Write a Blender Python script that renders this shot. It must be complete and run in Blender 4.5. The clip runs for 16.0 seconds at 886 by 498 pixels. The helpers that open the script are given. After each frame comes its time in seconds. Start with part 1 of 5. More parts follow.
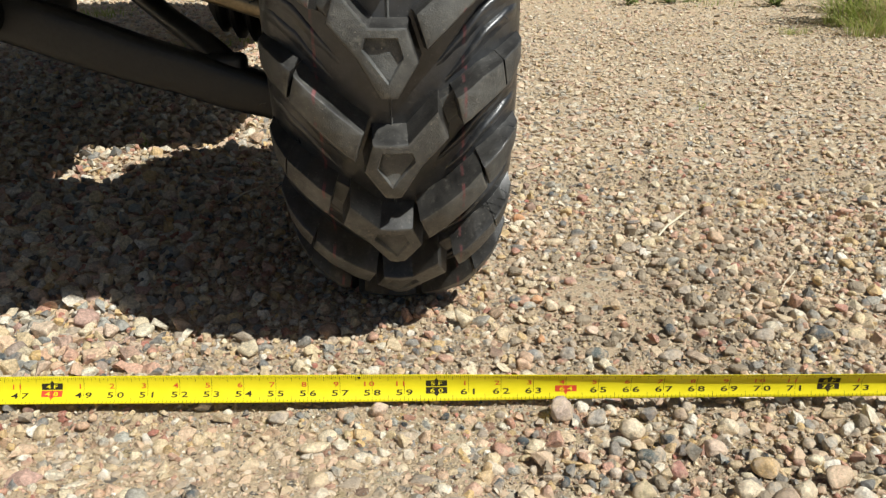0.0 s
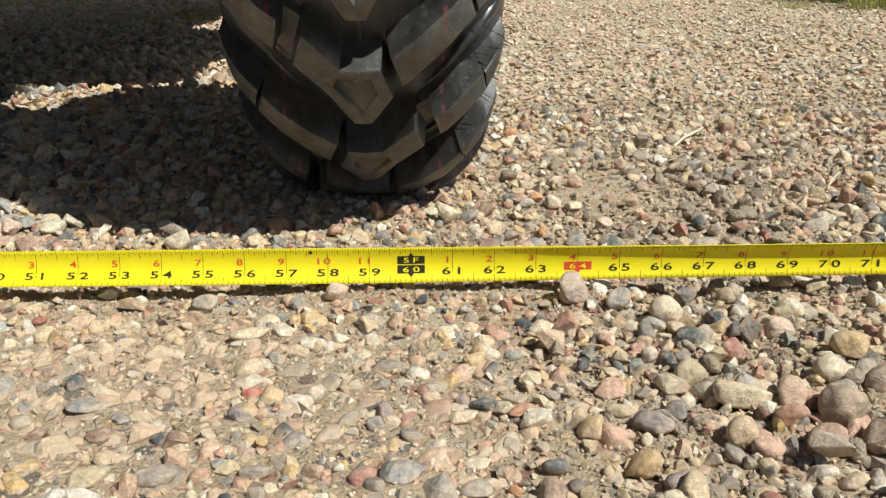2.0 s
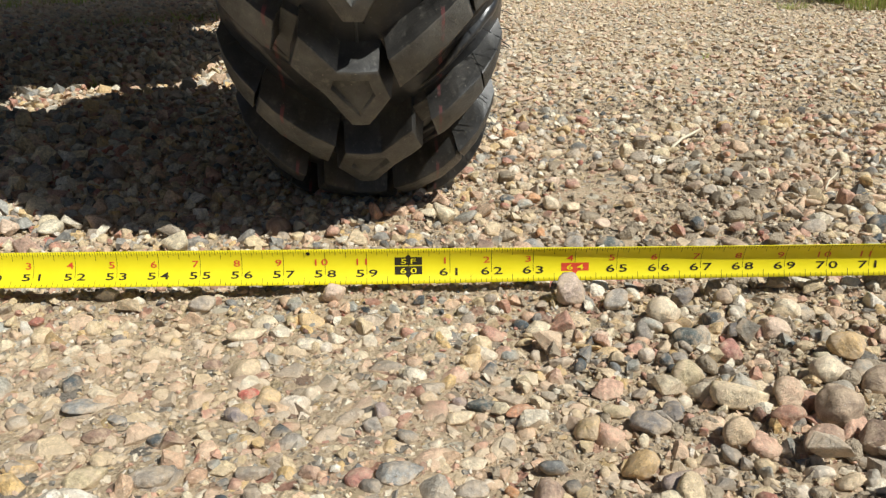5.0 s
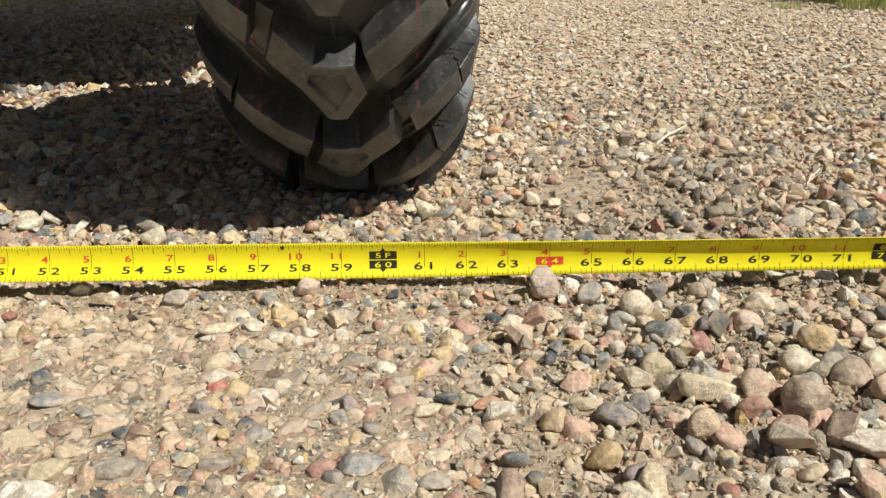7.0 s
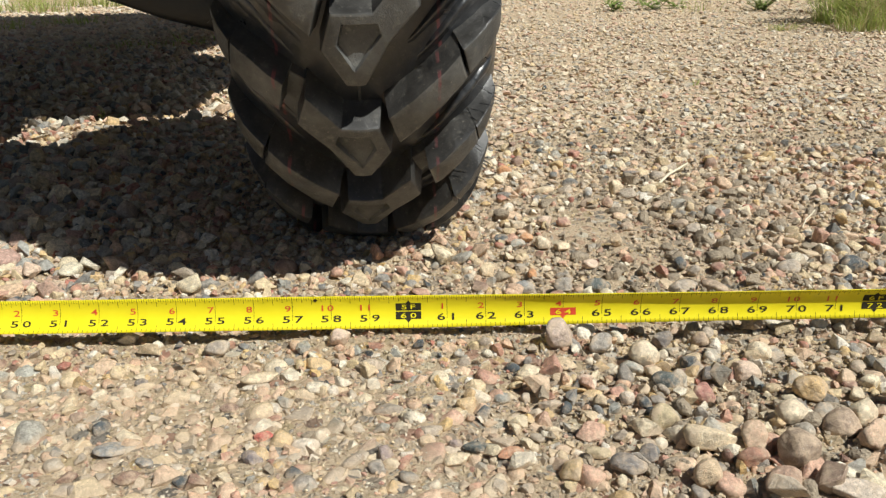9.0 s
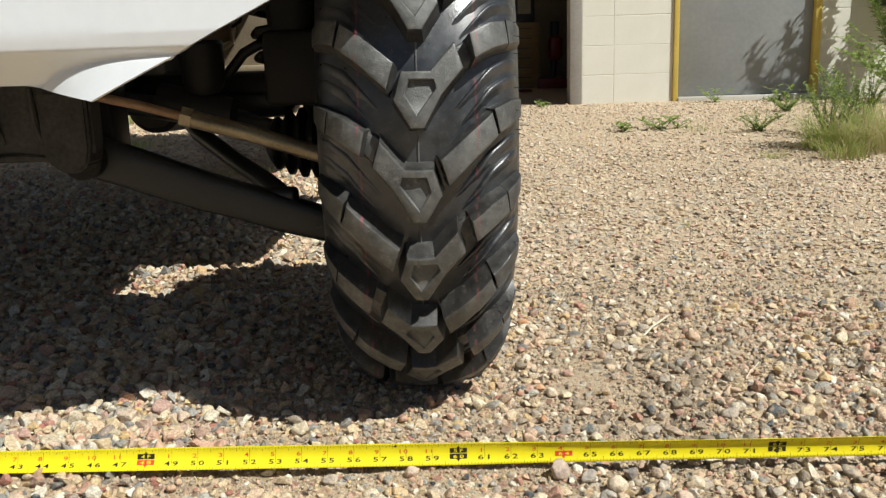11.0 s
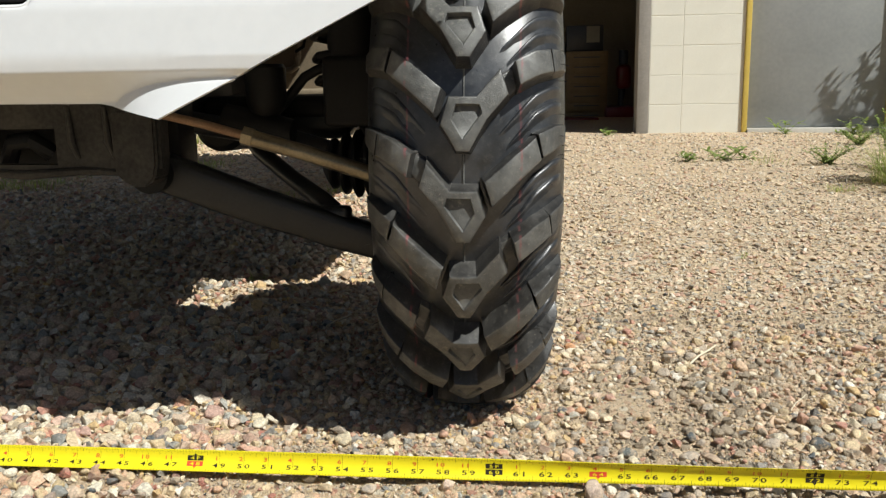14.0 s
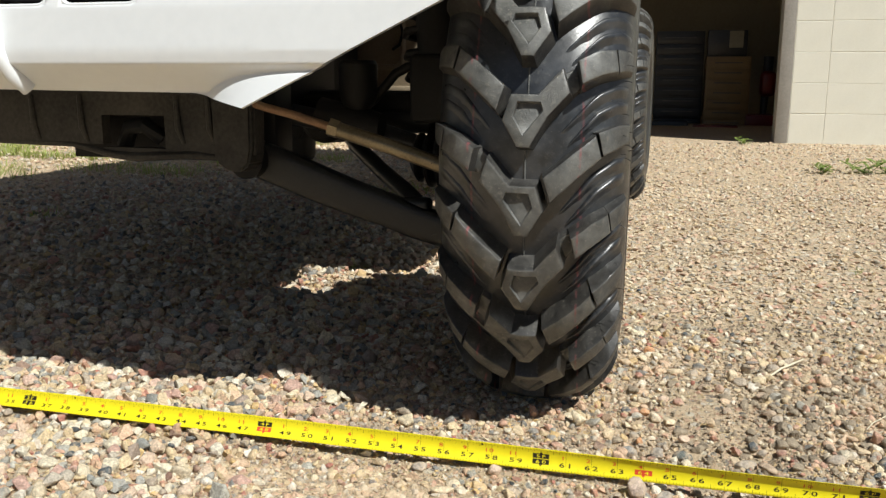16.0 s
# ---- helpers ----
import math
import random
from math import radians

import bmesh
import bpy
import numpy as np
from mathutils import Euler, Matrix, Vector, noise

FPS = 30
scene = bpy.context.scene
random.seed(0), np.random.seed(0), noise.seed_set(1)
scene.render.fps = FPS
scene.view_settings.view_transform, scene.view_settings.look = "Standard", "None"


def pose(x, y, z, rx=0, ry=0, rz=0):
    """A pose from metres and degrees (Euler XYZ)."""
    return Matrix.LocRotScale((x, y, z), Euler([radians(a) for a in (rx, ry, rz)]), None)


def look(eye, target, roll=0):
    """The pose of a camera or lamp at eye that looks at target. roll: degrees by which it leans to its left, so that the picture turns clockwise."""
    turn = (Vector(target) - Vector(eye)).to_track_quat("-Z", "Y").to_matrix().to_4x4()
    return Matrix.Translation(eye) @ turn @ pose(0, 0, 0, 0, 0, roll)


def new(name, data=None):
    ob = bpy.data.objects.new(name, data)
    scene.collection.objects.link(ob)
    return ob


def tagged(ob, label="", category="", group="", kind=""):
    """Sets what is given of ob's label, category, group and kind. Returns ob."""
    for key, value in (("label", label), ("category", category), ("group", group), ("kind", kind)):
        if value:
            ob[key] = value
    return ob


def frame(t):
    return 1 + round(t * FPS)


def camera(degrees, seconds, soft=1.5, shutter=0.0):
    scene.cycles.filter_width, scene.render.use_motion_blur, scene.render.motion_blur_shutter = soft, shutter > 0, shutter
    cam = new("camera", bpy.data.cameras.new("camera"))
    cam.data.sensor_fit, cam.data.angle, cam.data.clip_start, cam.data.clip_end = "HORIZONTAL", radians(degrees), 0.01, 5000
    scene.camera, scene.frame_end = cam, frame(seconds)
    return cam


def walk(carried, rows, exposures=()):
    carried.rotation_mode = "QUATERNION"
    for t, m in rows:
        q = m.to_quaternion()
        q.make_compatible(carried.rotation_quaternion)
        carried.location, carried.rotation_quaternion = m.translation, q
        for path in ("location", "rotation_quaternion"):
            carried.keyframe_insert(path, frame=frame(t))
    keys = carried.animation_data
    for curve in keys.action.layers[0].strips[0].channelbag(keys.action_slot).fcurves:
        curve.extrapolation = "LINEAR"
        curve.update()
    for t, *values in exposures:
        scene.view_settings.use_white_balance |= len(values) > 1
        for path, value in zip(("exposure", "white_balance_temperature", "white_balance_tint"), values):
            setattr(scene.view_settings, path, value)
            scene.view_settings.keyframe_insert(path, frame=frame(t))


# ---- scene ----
cam = camera(54.4, 16.0, 1.35)
PATH = [
    (0, (0.028, -0.593, 0.364), (-0.032, 1.275, -0.348), -1.2),
    (0.5, (0.023, -0.556, 0.299), (-0.022, 1.321, -0.39), -1.0),
    (1, (0.029, -0.5, 0.234), (-0.015, 1.381, -0.445), -1.1),
    (1.5, (0.031, -0.488, 0.209), (-0.008, 1.394, -0.465), -1.1),
    (2, (0.029, -0.49, 0.205), (-0.001, 1.395, -0.462), -1.0),
    (2.5, (0.028, -0.487, 0.204), (-0.001, 1.399, -0.46), -1.0),
    (3, (0.03, -0.488, 0.202), (0.001, 1.399, -0.461), -1.1),
    (3.5, (0.028, -0.489, 0.205), (0.001, 1.396, -0.463), -0.9),
    (4, (0.029, -0.489, 0.205), (0.0, 1.397, -0.46), -1.0),
    (6.5, (0.035, -0.492, 0.204), (0.007, 1.394, -0.46), -1.0),
    (7, (0.045, -0.491, 0.201), (0.019, 1.396, -0.463), -1.0),
    (7.5, (0.046, -0.488, 0.199), (0.025, 1.398, -0.467), -0.7),
    (8, (0.047, -0.489, 0.201), (0.022, 1.397, -0.462), -0.8),
    (8.5, (0.046, -0.492, 0.206), (0.019, 1.395, -0.456), -0.9),
    (9, (0.032, -0.521, 0.241), (0.007, 1.373, -0.401), -1.2),
    (9.5, (0.007, -0.62, 0.32), (-0.021, 1.276, -0.315), -1.2),
    (10, (0.012, -0.707, 0.386), (-0.041, 1.211, -0.178), -1.9),
    (10.2, (0.021, -0.738, 0.405), (-0.047, 1.192, -0.116), -2.1),
    (12.5, (0.02, -0.781, 0.39), (-0.051, 1.174, -0.022), -1.7),
    (13, (0.021, -0.79, 0.391), (-0.134, 1.164, -0.005), -1.2),
    (13.5, (0.03, -0.797, 0.398), (-0.187, 1.153, 0.01), -1.0),
    (14, (0.043, -0.792, 0.4), (-0.174, 1.158, 0.014), -1.0),
    (14.5, (0.048, -0.803, 0.404), (-0.22, 1.14, 0.014), -0.8),
    (15, (0.075, -0.81, 0.408), (-0.353, 1.103, 0.012), -0.4),
    (15.5, (0.114, -0.812, 0.397), (-0.376, 1.089, 0.011), -0.0),
    (16, (0.12, -0.812, 0.395), (-0.397, 1.082, 0.015), 0.3),
]
walk(cam, [(t, look(eye, target, roll)) for t, eye, target, roll in PATH], ((0, 0.11), (9, 0.11), (10, 0.13), (16, 0.15)))

# ---- light ----
world = bpy.data.worlds.new("sky")
scene.world = world
world.use_nodes = True
wn = world.node_tree.nodes
sky = wn.new("ShaderNodeTexSky")
sky.sky_type = "NISHITA"
sky.sun_disc = False
sky.sun_elevation, sky.sun_rotation = radians(51.4), radians(126)
wn["Background"].inputs["Strength"].default_value = 0.036
world.node_tree.links.new(sky.outputs["Color"], wn["Background"].inputs["Color"])
sun = new("sun", bpy.data.lights.new("sun", "SUN"))
sun.data.energy, sun.data.angle, sun.data.color = 5.0, radians(0.53), (0.975, 0.985, 0.935)
sun.matrix_world = look((6.44, -4.7, 10), (0, 0, 0))

# ---- materials ----


def material(name, rough=0.6, metal=0.0, spec=0.5, coat=0.0):
    m = bpy.data.materials.new(name)
    m.use_nodes = True
    b = m.node_tree.nodes["Principled BSDF"]
    b.inputs["Roughness"].default_value, b.inputs["Metallic"].default_value = rough, metal
    b.inputs["Specular IOR Level"].default_value, b.inputs["Coat Weight"].default_value = spec, coat
    return m, b


def node(m, kind, **values):
    n = m.node_tree.nodes.new(kind)
    for key, value in values.items():
        n.inputs[key.replace("_", " ")].default_value = value
    return n


def link(m, a, b):
    m.node_tree.links.new(a, b)


def place(m):
    return node(m, "ShaderNodeTexCoord").outputs["Object"]


def noise_of(m, scale, detail=4.0, rough=0.55, where=None):
    n = node(m, "ShaderNodeTexNoise", Scale=scale, Detail=detail, Roughness=rough)
    link(m, where or place(m), n.inputs["Vector"])
    return n.outputs["Fac"]


def ramp(m, fac, stops, constant=False):
    n = node(m, "ShaderNodeValToRGB")
    el = n.color_ramp.elements
    while len(el) < len(stops):
        el.new(0.5)
    for e, (p, c) in zip(el, stops):
        e.position, e.color = p, (*c, 1) if len(c) == 3 else c
    if constant:
        n.color_ramp.interpolation = "CONSTANT"
    link(m, fac, n.inputs["Fac"])
    return n.outputs["Color"]


def mix(m, fac, a, b, blend="MIX"):
    n = m.node_tree.nodes.new("ShaderNodeMix")
    n.data_type, n.blend_type = "RGBA", blend
    for sock, value in ((n.inputs[0], fac), (n.inputs[6], a), (n.inputs[7], b)):
        if isinstance(value, (int, float)):
            sock.default_value = value
        elif isinstance(value, tuple):
            sock.default_value = (*value, 1)
        else:
            link(m, value, sock)
    return n.outputs[2]


def maths(m, op, a, b=0.0, c=0.0):
    n = m.node_tree.nodes.new("ShaderNodeMath")
    n.operation = op
    for sock, value in zip(n.inputs, (a, b, c)):
        if isinstance(value, (int, float)):
            sock.default_value = value
        else:
            link(m, value, sock)
    return n.outputs[0]


def bump(m, b, height, strength=0.3, distance=0.01, after=None):
    n = node(m, "ShaderNodeBump", Strength=strength, Distance=distance)
    link(m, height, n.inputs["Height"])
    if after:
        link(m, after, n.inputs["Normal"])
    link(m, n.outputs["Normal"], b.inputs["Normal"])
    return n.outputs["Normal"]


def simple(name, low, high, scale, rough=0.6, metal=0.0, relief=0.1, spec=0.5, coat=0.0, fine=None, distance=0.002):
    """A surface whose colour wanders between two tones, with fine relief and uneven gloss."""
    m, b = material(name, rough, metal, spec, coat)
    broad, grain = noise_of(m, scale, 5), noise_of(m, fine or scale * 14, 3)
    both = maths(m, "MULTIPLY_ADD", grain, 0.4, maths(m, "MULTIPLY", broad, 0.6))
    link(m, ramp(m, both, [(0.3, low), (0.7, high)]), b.inputs["Base Color"])
    link(m, maths(m, "MULTIPLY_ADD", broad, 0.25, rough - 0.12), b.inputs["Roughness"])
    bump(m, b, grain, relief, distance)
    return m


# stones: one colour to each stone, with specks and dust
STONE_STOPS = [(0.0, (0.55, 0.43, 0.27)), (0.09, (0.56, 0.365, 0.245)), (0.18, (0.66, 0.57, 0.40)), (0.27, (0.36, 0.30, 0.235)), (0.34, (0.60, 0.415, 0.275)),
               (0.42, (0.20, 0.20, 0.19)), (0.475, (0.50, 0.275, 0.195)), (0.55, (0.69, 0.63, 0.50)), (0.63, (0.30, 0.295, 0.26)), (0.70, (0.40, 0.17, 0.125)),
               (0.735, (0.56, 0.44, 0.26)), (0.82, (0.085, 0.10, 0.108)), (0.86, (0.58, 0.40, 0.18)), (0.91, (0.68, 0.63, 0.54)), (0.965, (0.23, 0.135, 0.10))]


def stone_material(name, colour=None, dusty=0.6, bedded=False, pale=0.0, apart=False, paler=(0.69, 0.585, 0.45)):
    """One colour to each stone, mottled and specked; dust lies on it in patches and, where bedded, round its foot."""
    m, b = material(name, 0.72, 0.0, 0.35)
    if colour is None:
        src = node(m, "ShaderNodeObjectInfo").outputs["Random"] if apart else node(m, "ShaderNodeNewGeometry").outputs["Random Per Island"]
        base = ramp(m, src, STONE_STOPS, constant=True)
        shade = maths(m, "MULTIPLY_ADD", maths(m, "FRACT", maths(m, "MULTIPLY", src, 37.7)), 0.36, 0.92)
        base = mix(m, 1.0, base, ramp(m, shade, [(0.0, (0, 0, 0)), (1.0, (1, 1, 1))]), "MULTIPLY")
        if pale:
            base = mix(m, pale, base, paler)
    else:
        base = ramp(m, noise_of(m, 140, 3), [(0.3, tuple(c * 0.75 for c in colour)), (0.7, colour)])
    vein = noise_of(m, 330, 6, 0.72)
    base = mix(m, 1.0, base, ramp(m, vein, [(0.32, (0.66, 0.63, 0.61)), (0.50, (1.0, 0.99, 0.98)), (0.62, (1.38, 1.35, 1.30))]), "MULTIPLY")
    speck = noise_of(m, 1000, 3)
    base = mix(m, ramp(m, speck, [(0.60, (0, 0, 0)), (0.67, (0.6, 0.6, 0.6))]), base, (0.12, 0.10, 0.085))
    base = mix(m, ramp(m, speck, [(0.30, (0.5, 0.5, 0.5)), (0.37, (0, 0, 0))]), base, (0.72, 0.67, 0.58))
    dust = ramp(m, noise_of(m, 120, 6, 0.7), [(0.70 - 0.36 * dusty, (0, 0, 0)), (0.86 - 0.36 * dusty, (dusty, dusty, dusty))])
    if bedded:
        xyz = node(m, "ShaderNodeSeparateXYZ")
        link(m, place(m), xyz.inputs[0])
        foot = maths(m, "MULTIPLY_ADD", noise_of(m, 150, 5, 0.7), 0.010, maths(m, "SUBTRACT", xyz.outputs[2], 0.0015))
        dust = mix(m, ramp(m, maths(m, "MULTIPLY", foot, 100.0), [(0.05, (0.85, 0.85, 0.85)), (0.50, (0, 0, 0))]), dust, (0.85, 0.85, 0.85))
    base = mix(m, dust, base, ramp(m, speck, [(0.35, (0.49, 0.37, 0.25)), (0.6, (0.63, 0.49, 0.345))]))
    link(m, base, b.inputs["Base Color"])
    bump(m, b, vein, 0.8, 0.0015, bump(m, b, speck, 0.6, 0.0007))
    return m


STONES = stone_material("gravel_stone", dusty=0.46, bedded=True, pale=0.16)
SINGLE = stone_material("single_gravel_stone", dusty=0.56, bedded=True, pale=0.28, apart=True, paler=(0.70, 0.56, 0.42))
PEBBLE = stone_material("small_gravel_stone", dusty=0.58, bedded=True)
GRIT = stone_material("sandy_grit", dusty=0.6, pale=0.25)
DUSTY = stone_material("dusty_gravel_stone", dusty=0.7, pale=0.34, paler=(0.66, 0.59, 0.46))
LOOSE_STONE = stone_material("loose_gravel_stone", dusty=0.8, pale=0.24, apart=True)
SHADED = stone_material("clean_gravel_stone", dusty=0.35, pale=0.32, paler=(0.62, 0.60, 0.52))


def ground_material():
    m, b = material("sandy_gravel_ground", 0.9, 0.0, 0.25)
    p = place(m)
    v = node(m, "ShaderNodeTexVoronoi", Scale=84.0, Randomness=1.0)
    link(m, p, v.inputs["Vector"])
    cell = node(m, "ShaderNodeSeparateColor")
    link(m, v.outputs["Color"], cell.inputs["Color"])
    small = node(m, "ShaderNodeTexVoronoi", Scale=330.0, Randomness=1.0)
    link(m, p, small.inputs["Vector"])
    scell = node(m, "ShaderNodeSeparateColor")
    link(m, small.outputs["Color"], scell.inputs["Color"])
    sand = ramp(m, noise_of(m, 420, 6, 0.7), [(0.28, (0.40, 0.29, 0.185)), (0.5, (0.67, 0.51, 0.34)), (0.72, (0.80, 0.66, 0.47))])
    sand = mix(m, maths(m, "MULTIPLY", ramp(m, noise_of(m, 2.2, 5), [(0.35, (0, 0, 0)), (0.7, (1, 1, 1))]), 0.35), sand, (0.56, 0.44, 0.30))
    chosen = maths(m, "MULTIPLY", maths(m, "LESS_THAN", small.outputs["Distance"], 0.42), maths(m, "GREATER_THAN", scell.outputs[1], 0.45))
    grit = mix(m, maths(m, "MULTIPLY", chosen, 0.6), sand, ramp(m, scell.outputs[0], STONE_STOPS, True))
    peb = ramp(m, cell.outputs[0], STONE_STOPS, True)
    mask = maths(m, "MULTIPLY", maths(m, "LESS_THAN", v.outputs["Distance"], 0.45), maths(m, "GREATER_THAN", cell.outputs[1], 0.25))
    link(m, mix(m, maths(m, "MULTIPLY", mask, 0.72), grit, peb), b.inputs["Base Color"])
    dome = maths(m, "MULTIPLY", maths(m, "SUBTRACT", 0.5, v.outputs["Distance"]), mask)
    first = bump(m, b, dome, 0.9, 0.007)
    lumps = maths(m, "MULTIPLY_ADD", maths(m, "MULTIPLY", maths(m, "SUBTRACT", 0.5, small.outputs["Distance"]), chosen), 1.2, noise_of(m, 520, 5, 0.7))
    bump(m, b, lumps, 1.0, 0.0040, first)
    return m


GROUND = ground_material()


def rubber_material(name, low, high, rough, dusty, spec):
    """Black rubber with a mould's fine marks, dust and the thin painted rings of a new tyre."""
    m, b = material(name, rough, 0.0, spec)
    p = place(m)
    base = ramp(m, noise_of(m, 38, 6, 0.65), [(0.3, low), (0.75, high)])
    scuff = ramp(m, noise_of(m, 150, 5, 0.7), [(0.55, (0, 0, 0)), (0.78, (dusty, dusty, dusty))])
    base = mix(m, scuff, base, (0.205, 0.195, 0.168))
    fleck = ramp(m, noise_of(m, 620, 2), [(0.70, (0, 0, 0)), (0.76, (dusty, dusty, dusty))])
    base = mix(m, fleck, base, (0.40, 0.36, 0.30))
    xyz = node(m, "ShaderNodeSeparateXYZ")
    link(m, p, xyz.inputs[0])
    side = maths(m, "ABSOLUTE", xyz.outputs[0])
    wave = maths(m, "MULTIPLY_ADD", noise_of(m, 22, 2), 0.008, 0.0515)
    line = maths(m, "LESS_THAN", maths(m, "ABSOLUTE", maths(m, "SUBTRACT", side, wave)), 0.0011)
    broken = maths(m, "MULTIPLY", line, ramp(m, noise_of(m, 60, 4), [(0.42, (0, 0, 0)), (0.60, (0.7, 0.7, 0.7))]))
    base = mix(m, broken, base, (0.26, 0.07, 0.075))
    # the shoulders are painted darker, for the weaker light that reaches them
    shoulder_shade = ramp(m, maths(m, "MULTIPLY_ADD", noise_of(m, 60, 3), 0.012, side), [(0.084, (0, 0, 0)), (0.098, (0.5, 0.5, 0.5))])
    base = mix(m, shoulder_shade, base, (0.009, 0.009, 0.0095))
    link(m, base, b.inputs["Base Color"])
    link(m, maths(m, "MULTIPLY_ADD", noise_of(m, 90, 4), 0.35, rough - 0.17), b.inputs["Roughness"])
    pits = node(m, "ShaderNodeTexVoronoi", Scale=900.0, Randomness=1.0)
    link(m, p, pits.inputs["Vector"])
    bump(m, b, maths(m, "MULTIPLY_ADD", pits.outputs["Distance"], 0.4 * dusty, noise_of(m, 300, 6, 0.7)), 0.22 + 0.3 * dusty, 0.0004 + 0.0007 * dusty)
    return m


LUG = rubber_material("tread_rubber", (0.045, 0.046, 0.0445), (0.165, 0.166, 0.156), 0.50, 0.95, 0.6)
# lug walls: less dusty tread rubber, darkened for the shade they lie in
SHADED_WALL_RUBBER = rubber_material("shaded_lug_wall_rubber", (0.013, 0.0125, 0.012), (0.080, 0.076, 0.070), 0.42, 0.55, 0.7)
# lug edges: lighter tread rubber, as if the bevels caught the sun
LIT_EDGE = rubber_material("lit_tread_edge", (0.05, 0.05, 0.048), (0.17, 0.17, 0.16), 0.40, 0.6, 0.6)
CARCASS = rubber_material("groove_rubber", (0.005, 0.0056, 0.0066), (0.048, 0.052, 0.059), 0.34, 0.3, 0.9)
WHITE = simple("white_moulded_plastic", (0.69, 0.712, 0.73), (0.745, 0.768, 0.785), 6, 0.32, relief=0.02, coat=0.25)
BLACK_PLASTIC = simple("black_plastic", (0.005, 0.005, 0.0055), (0.014, 0.0138, 0.0135), 18, 0.55, relief=0.1, spec=0.25)
FRAME = simple("dusty_black_steel", (0.006, 0.0066, 0.0072), (0.020, 0.0208, 0.0215), 18, 0.42, 0.0, relief=0.15, spec=0.5)
PLATE = simple("dusty_brown_steel", (0.010, 0.0098, 0.0095), (0.076, 0.070, 0.060), 13, 0.6, 0.0, relief=0.2, spec=0.3)
ZINC = simple("zinc_plated_steel", (0.15, 0.12, 0.075), (0.34, 0.29, 0.20), 24, 0.38, 0.85, relief=0.1)
RUST = simple("rusty_steel", (0.16, 0.085, 0.045), (0.36, 0.23, 0.14), 40, 0.6, 0.4, relief=0.2)
TAN_PLASTIC = simple("dusty_tan_panel", (0.19, 0.145, 0.095), (0.33, 0.265, 0.18), 16, 0.6, relief=0.1)
GREY_METAL = simple("grey_cast_metal", (0.07, 0.065, 0.06), (0.16, 0.15, 0.135), 30, 0.5, 0.5, relief=0.15)
YELLOW = simple("yellow_tape_lacquer", (0.78, 0.66, 0.010), (0.86, 0.74, 0.02), 9, 0.42, relief=0.02, spec=0.4)
INK = simple("black_ink", (0.022, 0.019, 0.010), (0.040, 0.034, 0.018), 60, 0.6, relief=0.0, spec=0.2)
RED_INK = simple("red_ink", (0.62, 0.055, 0.02), (0.72, 0.09, 0.035), 60, 0.5, relief=0.0)
BLOCK = simple("painted_cream_block", (0.65, 0.63, 0.545), (0.76, 0.745, 0.66), 3.0, 0.8, relief=0.5, fine=220, distance=0.003)
MORTAR = simple("painted_mortar", (0.64, 0.605, 0.53), (0.75, 0.72, 0.65), 6, 0.85, relief=0.4)
DOOR_PAINT = simple("grey_door_paint", (0.225, 0.24, 0.245), (0.31, 0.32, 0.32), 2.5, 0.5, relief=0.05)
YELLOW_PAINT = simple("yellow_frame_paint", (0.55, 0.40, 0.075), (0.66, 0.50, 0.12), 7, 0.5, relief=0.1)
CONCRETE = simple("pale_concrete", (0.42, 0.40, 0.36), (0.58, 0.555, 0.50), 5, 0.85, relief=0.4)
JAMB = simple("weathered_jamb_paint", (0.22, 0.21, 0.19), (0.33, 0.31, 0.285), 6, 0.7, relief=0.2)
SHOP_FLOOR = simple("dark_concrete", (0.10, 0.095, 0.085), (0.20, 0.185, 0.165), 3, 0.7, relief=0.2)
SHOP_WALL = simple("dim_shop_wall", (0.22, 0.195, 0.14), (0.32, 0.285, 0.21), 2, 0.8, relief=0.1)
DARK_STEEL = simple("black_cabinet_paint", (0.02, 0.02, 0.022), (0.045, 0.045, 0.047), 8, 0.4, relief=0.05)
WOOD = simple("varnished_drawer_wood", (0.19, 0.12, 0.05), (0.34, 0.23, 0.105), 6, 0.5, relief=0.1)
RED_PAINT = simple("red_enamel", (0.12, 0.010, 0.008), (0.20, 0.016, 0.013), 10, 0.35, relief=0.05)
STRAW = simple("dry_straw", (0.60, 0.53, 0.37), (0.74, 0.68, 0.52), 50, 0.7, relief=0.1)


def leaf_material(name, low, high):
    m, b = material(name, 0.55, 0.0, 0.4)
    src = node(m, "ShaderNodeNewGeometry").outputs["Random Per Island"]
    link(m, mix(m, noise_of(m, 40, 3), ramp(m, src, [(0.0, low), (1.0, high)]), ramp(m, src, [(0.0, high), (1.0, low)])), b.inputs["Base Color"])
    b.inputs["Subsurface Weight"].default_value = 0.0
    t = node(m, "ShaderNodeBsdfTranslucent")
    link(m, ramp(m, src, [(0.0, tuple(2 * c for c in low)), (1.0, tuple(1.6 * c for c in high))]), t.inputs["Color"])
    add = node(m, "ShaderNodeMixShader", Fac=0.35)
    link(m, b.outputs[0], add.inputs[1])
    link(m, t.outputs[0], add.inputs[2])
    link(m, add.outputs[0], m.node_tree.nodes["Material Output"].inputs["Surface"])
    return m


LEAF = leaf_material("weed_leaf", (0.13, 0.19, 0.045), (0.27, 0.34, 0.10))
GRASS = leaf_material("grass_blade", (0.17, 0.23, 0.045), (0.38, 0.42, 0.13))
DRY = leaf_material("dry_grass_blade", (0.30, 0.25, 0.12), (0.48, 0.42, 0.23))
TWIG = simple("weed_stem", (0.12, 0.15, 0.05), (0.22, 0.25, 0.10), 30, 0.7)

# ---- helpers for things ----
BASE = {}


